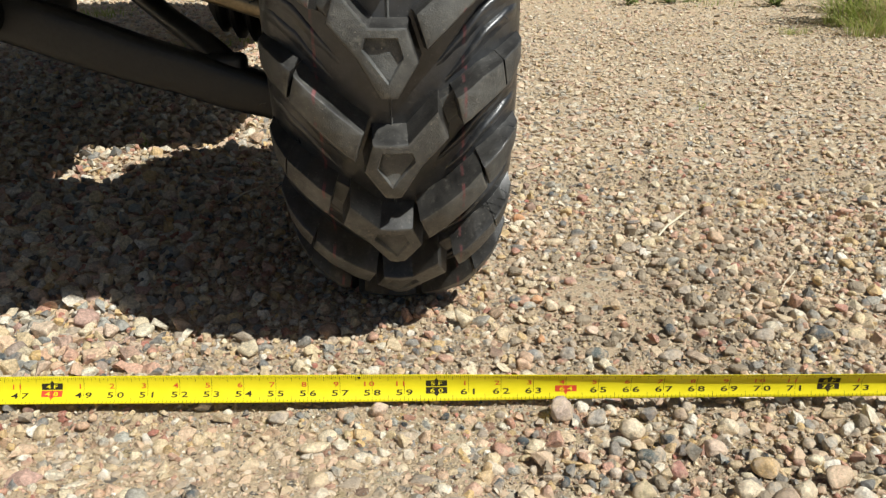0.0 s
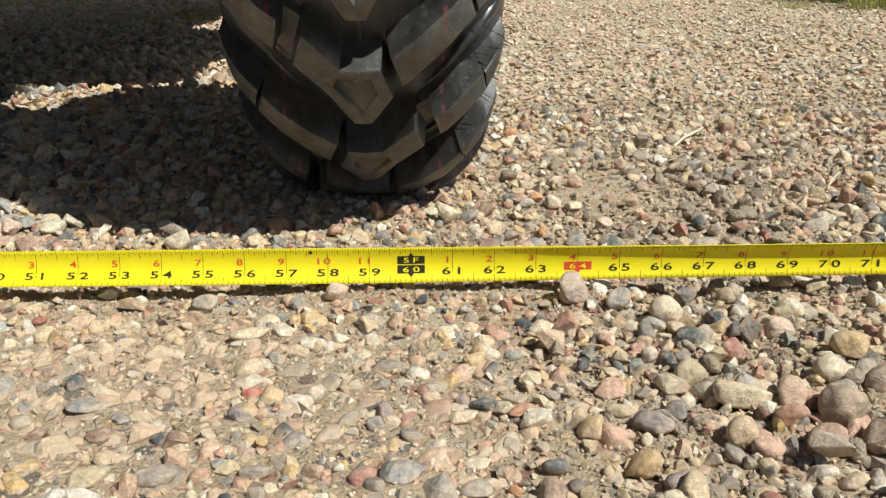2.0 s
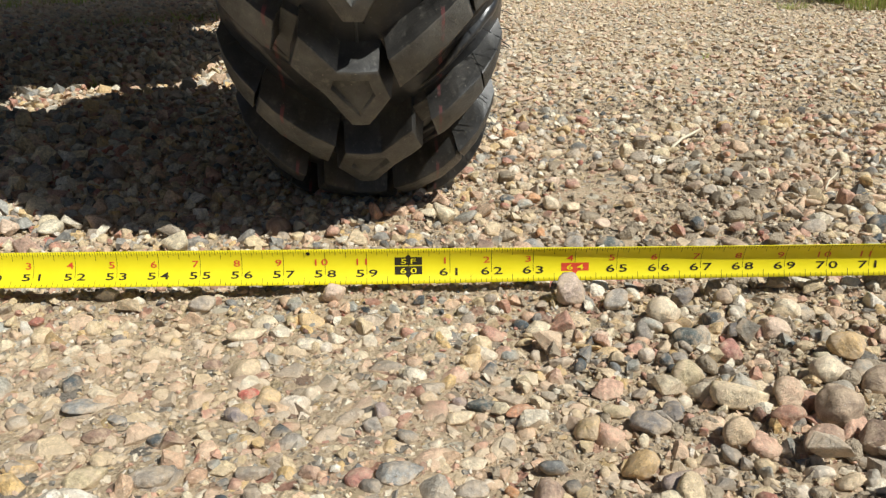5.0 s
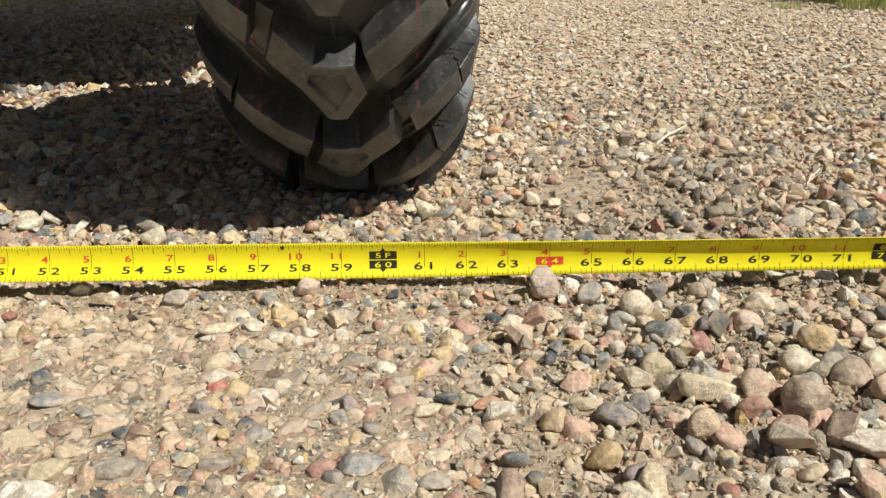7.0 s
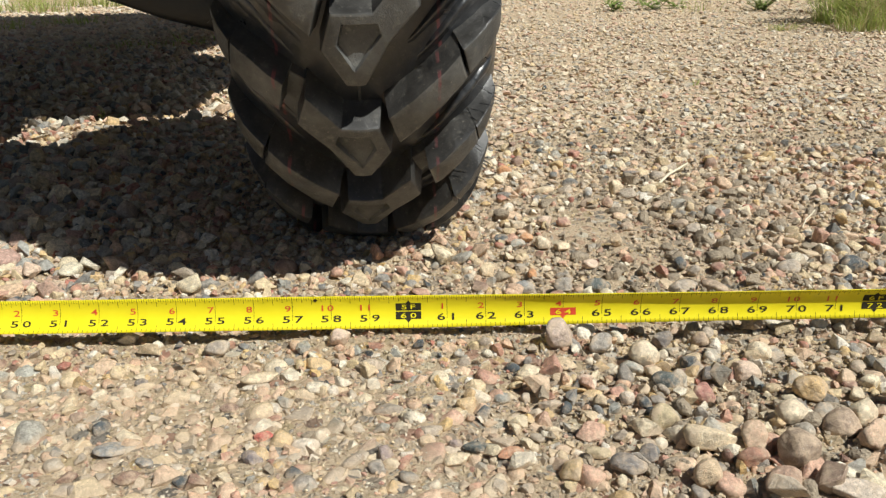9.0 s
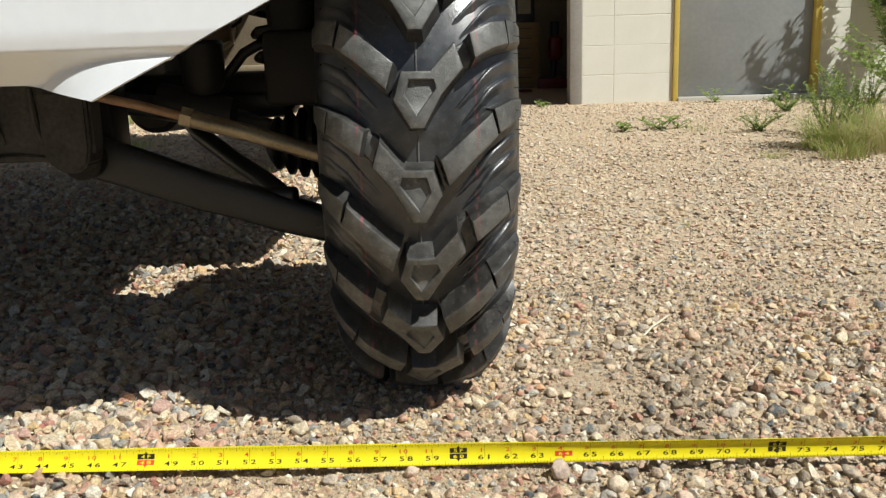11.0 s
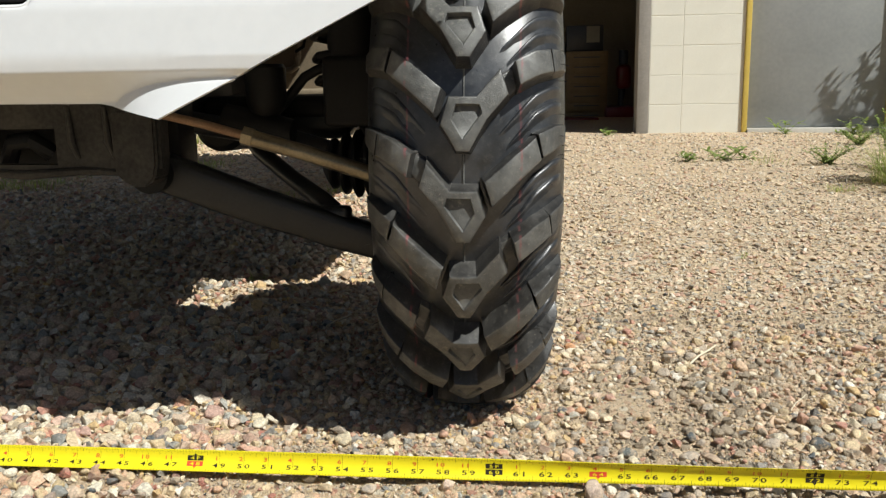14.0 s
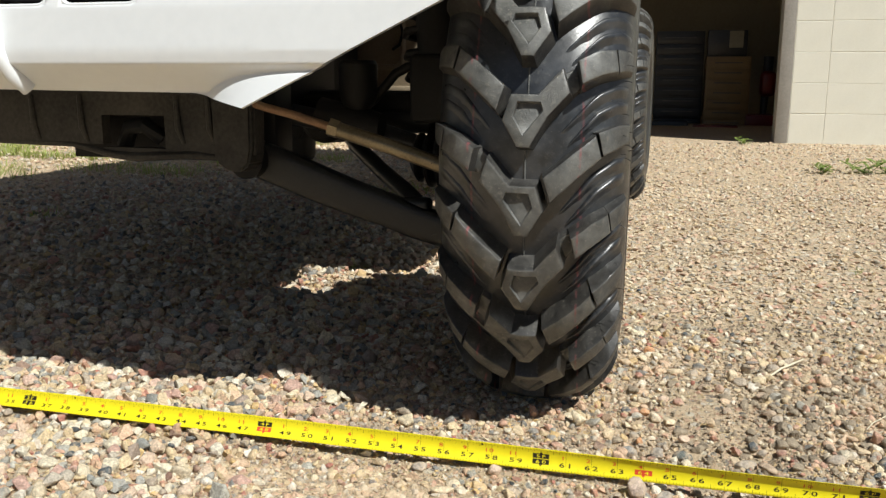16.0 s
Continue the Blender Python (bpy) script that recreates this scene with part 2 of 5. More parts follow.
def thing(name, base, label, category, group="", kind=""):
    ob = new(name)
    ob.location = base
    ob.empty_display_size = 0.05
    BASE[ob.name] = Vector(base)
    return tagged(ob, label, category, group, kind)


def mesh_of(bm, name, mat, smooth=35):
    me = bpy.data.meshes.new(name)
    bmesh.ops.recalc_face_normals(bm, faces=bm.faces)
    for f in bm.faces:
        f.smooth = smooth > 0
    bm.to_mesh(me)
    bm.free()
    me.materials.append(mat)
    if smooth:
        me.set_sharp_from_angle(angle=radians(smooth))
    return me


def part(name, bm, mat, parent, label="", smooth=35):
    """Links a bmesh, drawn in world metres, as one mesh under a thing or a part."""
    root = BASE[parent.name]
    bmesh.ops.translate(bm, verts=bm.verts, vec=-root)
    ob = new(name, mesh_of(bm, name, mat, smooth))
    ob.parent = parent
    BASE[ob.name] = root
    return tagged(ob, label) if label else ob


def single(name, bm, mat, base, label, category, group="", kind="", smooth=35):
    bmesh.ops.translate(bm, verts=bm.verts, vec=-Vector(base))
    ob = new(name, mesh_of(bm, name, mat, smooth))
    ob.location = base
    BASE[ob.name] = Vector(base)
    return tagged(ob, label, category, group, kind)


def box(x0, x1, y0, y1, z0, z1, bevel=0.0, bm=None, segments=2):
    own = bmesh.new()
    bmesh.ops.create_cube(own, size=1, matrix=Matrix.LocRotScale(((x0 + x1) / 2, (y0 + y1) / 2, (z0 + z1) / 2), None, (x1 - x0, y1 - y0, z1 - z0)))
    if bevel:
        bmesh.ops.bevel(own, geom=own.edges[:], offset=bevel, segments=segments, affect="EDGES", profile=0.5)
    return join(bm, own)


def join(bm, own):
    if bm is None:
        return own
    me = bpy.data.meshes.new("joined")
    own.to_mesh(me)
    own.free()
    bm.from_mesh(me)
    bpy.data.meshes.remove(me)
    return bm


def tube(points, radii, sides=12, bm=None, flat=1.0):
    """A tube along points; radii one for all or one a point; flat squeezes it across."""
    own = bmesh.new()
    pts = [Vector(p) for p in points]
    radii = [radii] * len(pts) if isinstance(radii, (int, float)) else radii
    rings = []
    for i, p in enumerate(pts):
        way = (pts[min(i + 1, len(pts) - 1)] - pts[max(i - 1, 0)]).normalized()
        side = way.cross(Vector((0, 0.3, 1)).normalized())
        side = (side if side.length > 1e-4 else way.cross(Vector((1, 0, 0)))).normalized()
        up = side.cross(way).normalized()
        rings.append([own.verts.new(p + radii[i] * (math.cos(a) * side * flat + math.sin(a) * up)) for a in (2 * math.pi * k / sides for k in range(sides))])
    for a, b in zip(rings, rings[1:]):
        for k in range(sides):
            own.faces.new((a[k], a[(k + 1) % sides], b[(k + 1) % sides], b[k]))
    own.faces.new(rings[0])
    own.faces.new(rings[-1])
    return join(bm, own)


def bar(points, sizes, sides=20, bm=None):
    """A bar along points with a rounded, nearly square section; sizes: half its width and half its height, point by point."""
    own = bmesh.new()
    pts, rings = [Vector(p) for p in points], []
    soft = lambda c: math.copysign(abs(c) ** 0.5, c)
    for i, p in enumerate(pts):
        way = (pts[min(i + 1, len(pts) - 1)] - pts[max(i - 1, 0)]).normalized()
        side = way.cross(Vector((0, 0, 1))).normalized()
        up = side.cross(way)
        turns = [2 * math.pi * (k + 0.5) / sides for k in range(sides)]
        rings.append([own.verts.new(p + sizes[i][0] * soft(math.cos(a)) * side + sizes[i][1] * soft(math.sin(a)) * up) for a in turns])
    for a, b in zip(rings, rings[1:]):
        for k in range(sides):
            own.faces.new((a[k], a[(k + 1) % sides], b[(k + 1) % sides], b[k]))
    own.faces.new(rings[0])
    own.faces.new(rings[-1])
    return join(bm, own)


def lathe(profile, steps, bm=None, axis="X", centre=(0, 0, 0)):
    """Turns (along, radius) pairs round an axis."""
    own = bmesh.new()
    rings = []
    for along, r in profile:
        ring = []
        for k in range(steps):
            a = 2 * math.pi * k / steps
            c, s = r * math.cos(a), r * math.sin(a)
            p = (along, c, s) if axis == "X" else (c, along, s) if axis == "Y" else (c, s, along)
            ring.append(own.verts.new(Vector(p) + Vector(centre)))
        rings.append(ring)
    for a, b in zip(rings, rings[1:]):
        for k in range(steps):
            own.faces.new((a[k], a[(k + 1) % steps], b[(k + 1) % steps], b[k]))
    return join(bm, own)


def sheet(name, verts, faces, mat, smooth=True):
    """A mesh from arrays, quickly."""
    me = bpy.data.meshes.new(name)
    n = faces.shape[1]
    me.vertices.add(len(verts))
    me.vertices.foreach_set("co", np.asarray(verts, np.float32).ravel())
    me.loops.add(faces.size)
    me.loops.foreach_set("vertex_index", np.asarray(faces, np.int32).ravel())
    me.polygons.add(len(faces))
    me.polygons.foreach_set("loop_start", np.arange(0, faces.size, n, dtype=np.int32))
    me.polygons.foreach_set("use_smooth", np.full(len(faces), smooth))
    me.update(calc_edges=True)
    me.materials.append(mat)
    return me


# ---- ground ----
rng = np.random.default_rng(7)
LATTICE = rng.random((128, 128))


def wander(x, y, size, seed=0):
    """Smooth noise, 0 to 1, with bumps about size metres wide."""
    u, v = np.asarray(x) / size + 17.3 * seed, np.asarray(y) / size + 5.1 * seed
    i, j = np.floor(u).astype(int), np.floor(v).astype(int)
    fu, fv = u - i, v - j
    fu, fv = fu * fu * (3 - 2 * fu), fv * fv * (3 - 2 * fv)
    g = lambda a, b: LATTICE[a % 128, b % 128]
    return (g(i, j) * (1 - fu) + g(i + 1, j) * fu) * (1 - fv) + (g(i, j + 1) * (1 - fu) + g(i + 1, j + 1) * fu) * fv


def ground_height(x, y):
    x, y = np.asarray(x, float), np.asarray(y, float)
    near = np.clip(1.5 - np.hypot(x, y) / 3, 0, 1)
    h = 0.005 * (wander(x, y, 0.11, 1) - 0.5) + 0.0035 * (wander(x, y, 0.045, 2) - 0.5) + 0.003 * (wander(x, y, 0.017, 3) - 0.5) + 0.002 * (wander(x, y, 0.0085, 5) - 0.5)
    broad = 0.03 * (wander(x, y, 1.6, 4) - 0.5)
    rut = (0.013 * (wander(x, y, 0.03, 7) - 0.5) + 0.010 * (wander(x, y, 0.08, 8) - 0.5) - 0.004) * np.exp(-((x - 0.22) / 0.11) ** 2 - ((y - 0.12) / 0.22) ** 2)
    bank = 0.004 * np.exp(-((x - 0.24) / 0.14) ** 2 - ((y + 0.10) / 0.09) ** 2)
    bank += np.interp(x, [-0.7, -0.25, 0.05, 0.2], [0.0080, 0.0078, 0.0048, 0.0015]) * np.exp(-((y + 0.003) / 0.028) ** 2) * np.clip((1.1 - np.abs(x)) / 0.3, 0, 1)
    return h * near + rut + bank + broad * np.clip((np.hypot(x, y - 0.2) - 1.0) / 2, 0, 1) - 0.002


def graded(lo, hi, step, reach, grow):
    mid = list(np.arange(lo, hi, step))
    up, down, d = [hi], [lo - step], step
    while up[-1] < reach:
        d *= grow
        up.append(up[-1] + d)
    d = step
    while down[-1] > -reach:
        d *= grow
        down.append(down[-1] - d)
    return np.array(down[::-1] + mid + up)


gx, gy = graded(-0.62, 0.56, 0.005, 400, 1.24), graded(-0.42, 0.62, 0.005, 400, 1.20)
X, Y = np.meshgrid(gx, gy)
Z = ground_height(X, Y)
nx = len(gx)
idx = np.arange(len(gx) * len(gy)).reshape(len(gy), nx)
quads = np.stack([idx[:-1, :-1], idx[:-1, 1:], idx[1:, 1:], idx[1:, :-1]], -1).reshape(-1, 4)
ground = new("ground", sheet("ground", np.stack([X, Y, Z], -1).reshape(-1, 3), quads, GROUND))
tagged(ground, "sandy tan dirt ground packed with small pebbles", "ground", kind="structure")


# ---- gravel ----
def stone_shapes(level, count, seed, keen):
    """Unit stones: spheres cut by random planes, a little uneven."""
    r = np.random.default_rng(seed)
    bm = bmesh.new()
    bmesh.ops.create_icosphere(bm, subdivisions=level, radius=1)
    bm.verts.ensure_lookup_table()
    d = np.array([v.co for v in bm.verts])
    d /= np.linalg.norm(d, axis=1)[:, None]
    f = np.array([[v.index for v in face.verts] for face in bm.faces])
    bm.free()
    shapes = []
    for _ in range(count):
        radius = np.ones(len(d))
        sharp = keen * r.uniform(0.82, 1.0)
        for _ in range(r.integers(6, 12)):
            n = r.normal(size=3)
            n /= np.linalg.norm(n)
            along = d @ n
            cut = r.uniform(0.46, 0.82) / np.maximum(along, 1e-3)
            radius = np.where(along > 0.05, np.minimum(radius, sharp * cut + (1 - sharp) * np.maximum(cut, 0.97)), radius)
        for k in range(1, 4):
            wave = d @ r.normal(size=(3, 3)) * (2.0 * k)
            radius *= 1 + 0.022 / k * np.sin(wave + r.uniform(0, 6.28, 3)).sum(1)
        radius *= 1 + (0.02 if level < 4 else 0.011) * r.normal(size=len(d))
        shapes.append(d * radius[:, None])
    return shapes, f


def broken_shapes(count, points, seed, worn):
    """Unit broken stones: hulls of a few random points, their edges worn off."""
    r = np.random.default_rng(seed)
    shapes = []
    for _ in range(count):
        bm = bmesh.new()
        p = r.normal(size=(points, 3))
        p /= np.linalg.norm(p, axis=1)[:, None]
        p = np.sign(p) * np.abs(p) ** r.uniform(0.75, 1.0) * r.uniform(0.82, 1.05, (points, 1))
        for q in p:
            bm.verts.new(q)
        made = bmesh.ops.convex_hull(bm, input=bm.verts[:])
        bmesh.ops.delete(bm, geom=[v for v in bm.verts if not v.link_faces], context="VERTS")
        bmesh.ops.dissolve_limit(bm, angle_limit=radians(16), verts=bm.verts[:], edges=bm.edges[:])
        if worn:
            bmesh.ops.bevel(bm, geom=bm.edges[:], offset=worn, segments=1, affect="EDGES", profile=0.5, clamp_overlap=True)
        bmesh.ops.triangulate(bm, faces=bm.faces[:])
        bm.verts.ensure_lookup_table()
        bm.verts.index_update()
        v = np.array([x.co for x in bm.verts])
        if worn:
            v *= 1 + 0.018 * r.normal(size=(len(v), 1))
        shapes.append((v, np.array([[x.index for x in f.verts] for f in bm.faces]), False))
        bm.free()
    return shapes


def rounded(level, count, seed, keen):
    shapes, f = stone_shapes(level, count, seed, keen)
    return [(v, f, level > 1) for v in shapes]


SHAPES = {0: broken_shapes(20, 12, 8, 0), 1: broken_shapes(18, 10, 1, 0), 2: broken_shapes(24, 14, 2, 0) + rounded(2, 12, 4, 0.9), 3: broken_shapes(30, 12, 3, 0.13) + rounded(3, 10, 5, 0.95)}


def turn_of(yaw, pitch, roll):
    cy, sy, cp, sp, cr, sr = np.cos(yaw), np.sin(yaw), np.cos(pitch), np.sin(pitch), np.cos(roll), np.sin(roll)
    return np.array([[cy, -sy, 0], [sy, cy, 0], [0, 0, 1]]) @ np.array([[cp, 0, sp], [0, 1, 0], [-sp, 0, cp]]) @ np.array([[1, 0, 0], [0, cr, -sr], [0, sr, cr]])


def stones_mesh(name, xs, ys, sizes, level, sink, mat, r):
    verts, faces, smooth, total = [], [], [], 0
    zs = ground_height(xs, ys)
    for k in range(len(xs)):
        shape, f, soft = SHAPES[level][r.integers(len(SHAPES[level]))]
        scale = sizes[k] / 2 * np.array([1.0, r.uniform(0.58, 0.98), r.uniform(*((0.35, 0.6) if level == 0 else (0.45, 0.9)))])
        lean = 0.2 if level == 0 else 0.4
        m = turn_of(r.uniform(0, 6.28), r.normal() * lean, r.normal() * lean)
        verts.append((shape * scale) @ m.T + (xs[k], ys[k], zs[k] + scale[2] * (1 - 2 * sink[k])))
        faces.append(f + total)
        smooth.append(np.full(len(f), soft))
        total += len(shape)
    me = sheet(name, np.concatenate(verts), np.concatenate(faces), mat)
    me.polygons.foreach_set("use_smooth", np.concatenate(smooth))
    return me


def sprinkle(x0, x1, y0, y1, gap, r, keep):
    """Jittered places over a rectangle, about gap metres apart; keep(x, y) gives the share that stays."""
    a, b = np.meshgrid(np.arange(x0, x1, gap), np.arange(y0, y1, gap))
    a = a.ravel() + r.uniform(-0.55, 0.55, a.size) * gap
    b = b.ravel() + r.uniform(-0.55, 0.55, b.size) * gap
    ok = r.random(a.size) < keep(a, b)
    return a[ok], b[ok]


def loose(x, y):
    """Where larger stones lie loose, in front of the churned patch."""
    return np.exp(-((x - 0.26) / 0.17) ** 2 - ((y + 0.11) / 0.12) ** 2)


def sandy(x, y):
    """Where the wheel has churned the ground to sand."""
    return np.clip(1.2 * np.exp(-((x - 0.20) / 0.10) ** 2 - ((y - 0.16) / 0.24) ** 2), 0, 1)


def bare_sand(x, y):
    """A patch of smooth sand that the wheel has thrown up."""
    return np.exp(-((x - 0.155) / 0.05) ** 2 - ((y - 0.24) / 0.13) ** 2)


def washed(x, y):
    """Where clean, larger stones lie close together, beside the wheel track."""
    return np.clip((-0.23 - x) / 0.12, 0, 1)


def packed(x, y):
    """Where the stones are trodden flush into dry, pale dirt, on the near side of the tape."""
    return np.clip((0.085 - x) / 0.07, 0, 1) * np.clip((x + 0.36) / 0.10, 0, 1) * np.clip((-0.030 - y) / 0.03, 0, 1)


def band(x, y):
    """A strip of bare, churned dirt across the wheel's way."""
    return np.exp(-((y - 0.63 - 0.03 * (wander(x, y, 0.15, 11) - 0.5)) / 0.035) ** 2) * np.clip((x - 0.05) / 0.05, 0, 1) * np.clip((1.0 - x) / 0.3, 0, 1)


def near_stretch(x, y):
    """The strip before the tape that the walk comes closest to."""
    return ((x > -0.20) & (x < 0.22) & (y > -0.20) & (y < -0.02)) * 1.0


def in_sight(x, y):
    """Keeps what lies far off to what the walk looks over."""
    return ((x < 0.12 + 0.54 * (y + 0.8)) & (x > -0.9 * (y + 0.81))) * 1.0


def sunk(r, sink, xs, ys):
    """How deep each stone sits, as a share of its height."""
    deep = r.normal(sink, 0.13, len(xs)) - 0.17 * np.maximum(loose(xs, ys), washed(xs, ys)) - 0.09 * np.clip(ys / 0.05, 0, 1)
    return np.clip(deep + 0.28 * packed(xs, ys), 0.08, 0.84)


def gravel(name, label, x0, x1, y0, y1, gap, low, high, level, sink, keep, seed, power=2.0, mat=STONES, bare=0.75):
    r = np.random.default_rng(seed)
    edge = lambda x, y: np.clip(np.minimum(np.minimum(x - x0, x1 - x), np.minimum(y - y0, y1 - y)) / (0.12 * (y1 - y0)), 0.0, 1.0) ** 0.5
    xs, ys = sprinkle(x0, x1, y0, y1, gap, r, lambda x, y: keep(x, y) * edge(x, y) * in_sight(x, y) * (1 - bare * band(x, y)) * (1 - 0.85 * bare_sand(x, y)))
    sizes = (low + (high - low) * r.random(len(xs)) ** power) * (1 + 0.42 * washed(xs, ys) + 0.30 * packed(xs, ys) + (0.15 * np.clip(ys / 0.1, 0, 1) * (1 - washed(xs, ys)) if level == 3 else 0))
    ob = new(name, stones_mesh(name, xs, ys, sizes, level, sunk(r, sink, xs, ys), mat, r))
    return tagged(ob, label, "gravel", kind="stuff")


gravel("coarse_gravel", "broken and rounded multicoloured stones on sandy ground", -1.0, 0.68, -0.45, 0.66, 0.0148, 0.0085, 0.0215, 3, 0.44,
       lambda x, y: (0.70 + 0.28 * loose(x, y) - 0.52 * sandy(x, y)) * (1 - washed(x, y)) * (1 - 0.9 * near_stretch(x, y)) * np.where((y > 0.40) & (x > -0.2), 0.75, 1.0) * np.where((np.abs(y + 0.005) < 0.022) & (x < 0.09), 0.0, 1.0), 11, 1.8)
gravel("washed_gravel", "clean pale stones lying close together beside the wheel track", -1.05, -0.12, -0.47, 0.66, 0.0148, 0.0085, 0.0215, 3, 0.44,
       lambda x, y: 0.92 * washed(x, y) * np.where(np.abs(y + 0.006) < 0.026, 0.0, 1.0), 10, 1.7, SHADED)
gravel("medium_gravel", "small tan, pink and grey pebbles half sunk in sand", -1.0, 0.85, -0.45, 1.2, 0.0098, 0.0055, 0.0125, 2, 0.41,
       lambda x, y: (0.84 - 0.62 * sandy(x, y)) * np.where(y > 0.5, 0.5, 1.0) * np.clip((1.2 - y) / 0.5, 0, 1) * np.where((np.abs(y) < 0.010) & (x < 0.09), 0.4, 1.0), 12, 1.3, PEBBLE)
gravel("fine_gravel", "gritty pea-sized stones among coarse sand", -0.62, 0.6, -0.42, 0.6, 0.0066, 0.003, 0.0066, 1, 0.34,
       lambda x, y: 0.74 - 0.35 * washed(x, y), 13, 1.2, PEBBLE)
gravel("grit", "fine sharp grit scattered between the stones", -0.42, 0.52, -0.30, 0.34, 0.0048, 0.0016, 0.0040, 1, 0.28,
       lambda x, y: np.where(y < 0.1, 0.85, 0.45), 20, 1.3, GRIT)
gravel("yard_gravel", "pale mixed gravel spread over the yard", -2.6, 1.9, 0.60, 2.8, 0.0128, 0.008, 0.021, 0, 0.36,
       lambda x, y: (0.80 - 0.30 * np.clip((y - 1.5) / 1.2, 0, 1)) * (0.55 + 0.6 * wander(x, y, 0.35, 9)) * np.where(x < -0.3, 0.35, 1.0), 14, 1.4, DUSTY)
gravel("shaded_gravel", "larger loose stones lying under the vehicle", -2.3, -0.10, -0.1, 2.4, 0.019, 0.009, 0.021, 1, 0.36, lambda x, y: 0.62 + 0 * x, 17, 1.4, STONES)
gravel("far_gravel", "pale mixed gravel spread towards the building", -4.2, 3.6, 2.3, 5.5, 0.026, 0.010, 0.028, 0, 0.40, lambda x, y: 0.6 + 0 * x, 15, 1.8, DUSTY)


def pieces(name, x0, x1, y0, y1, gap, low, high, sink, keep, seed, power, mat, most=300):
    """Stones that can be told apart: each one a piece of the ground."""
    r = np.random.default_rng(seed)
    xs, ys = sprinkle(x0, x1, y0, y1, gap, r, lambda x, y: keep(x, y) * (1 - 0.85 * bare_sand(x, y)))
    sizes = (low + (high - low) * r.random(len(xs)) ** power) * (1 + 0.30 * packed(xs, ys))
    deep = sunk(r, sink, xs, ys)
    for k in range(min(most, len(xs))):
        shape, f, soft = SHAPES[3][r.integers(14, len(SHAPES[3]))]
        scale = sizes[k] / 2 * np.array([1.0, r.uniform(0.62, 0.98), r.uniform(0.5, 0.9)])
        v = (shape * scale) @ turn_of(r.uniform(0, 6.28), r.normal() * 0.35, r.normal() * 0.35).T
        v += (0, 0, float(ground_height(xs[k], ys[k])) + scale[2] * (1 - 2 * deep[k]))
        ob = new(name, sheet(name, v, f, mat, soft))
        ob.parent, ob.location = ground, (xs[k], ys[k], 0)


pieces("stone", 0.07, 0.52, -0.34, 0.008, 0.0165, 0.011, 0.025, 0.14, lambda x, y: 0.66 * loose(x, y) - 0.10, 19, 1.5, LOOSE_STONE)
pieces("stone", -0.20, 0.22, -0.20, -0.02, 0.0152, 0.009, 0.0205, 0.47, lambda x, y: 0.85 + 0 * x, 31, 1.8, SINGLE)

CRUMB = simple("dirt_crumb", (0.24, 0.19, 0.135), (0.48, 0.39, 0.28), 60, 0.95, relief=1.0, fine=600, distance=0.003)
crumbs = gravel("dirt_crumbs", "crumbs of dry tan dirt between the stones", -0.5, 0.75, -0.36, 0.75, 0.0085, 0.0035, 0.0085, 1, 0.3,
                lambda x, y: 0.16 + 0.25 * (x > 0) * (y > 0) + 0.75 * sandy(x, y) + 0.7 * loose(x, y) + 0.5 * band(x, y), 16, 1.4, STONES, 0.0)
crumbs.data.materials[0] = CRUMB
pieces("clod", 0.06, 0.62, 0.012, 0.62, 0.0135, 0.007, 0.021, 0.34, lambda x, y: (0.10 + 0.5 * np.exp(-((x - 0.25) / 0.10) ** 2)) * np.clip((0.5 - y) / 0.2, 0, 1), 18, 1.6, CRUMB)
pieces("clod", 0.06, 0.46, -0.26, -0.008, 0.0150, 0.007, 0.017, 0.25, lambda x, y: 0.42 * loose(x, y), 33, 1.5, CRUMB)

stone_rng = np.random.default_rng(21)
LOOSE = rounded(4, 30, 6, 0.97)
TONES = {}


def stone(x, y, width, colour, tone, tall=0.6, turn=0.0, depth=0.75, round_=False):
    """One loose stone of its own, resting in the gravel."""
    if tone not in TONES:
        TONES[tone] = stone_material(tone.replace(" ", "_") + "_stone", dusty=0.72, colour=tuple(k * c for k, c in zip((1.32, 1.25, 1.18), colour)))
    v, f, soft = LOOSE[stone_rng.integers(len(LOOSE))]
    if round_:
        v = 0.72 * v + 0.22 * v / np.linalg.norm(v, axis=1)[:, None]
    v = (v / np.abs(v).max(0) * (width * 0.46 * np.array([1, depth, tall]))) @ turn_of(radians(turn), 0.1 * stone_rng.normal(), 0.1 * stone_rng.normal()).T
    v -= (0, 0, v[:, 2].min())
    ob = new("stone", sheet("stone", v, f, TONES[tone], True))
    ob.location = (x, y, float(ground_height(x, y)) - (0.10 + 0.36 * float(packed(x, y))) * width * tall + 0.001)
    kind = "smooth rounded" if round_ else "angular"
    return tagged(ob, f"{kind} {tone} stone lying loose on the gravel", "stone", "loose stones")


CREAM, TAN, BROWN, GREY, SLATE, ROSE, OCHRE = (0.60, 0.54, 0.42), (0.50, 0.40, 0.28), (0.34, 0.27, 0.21), (0.30, 0.285, 0.26), (0.085, 0.10, 0.11), (0.36, 0.19, 0.16), (0.48, 0.35, 0.19)
stone(0.098, -0.017, 0.0255, (0.42, 0.35, 0.31), "pinkish grey", 0.86, 10, 0.85)
stone(0.149, -0.034, 0.023, CREAM, "cream", 0.85, 20, 0.8, True)
stone(0.139, -0.046, 0.017, (0.36, 0.37, 0.34), "pale grey", 0.7, -20)
stone(0.125, -0.022, 0.021, GREY, "grey", 0.8, 35)
stone(0.160, -0.132, 0.034, (0.60, 0.52, 0.38), "pale tan", 0.45, -8, 0.6, True)
stone(0.200, -0.151, 0.026, BROWN, "dusty brown", 0.95, 70, 0.85, True)
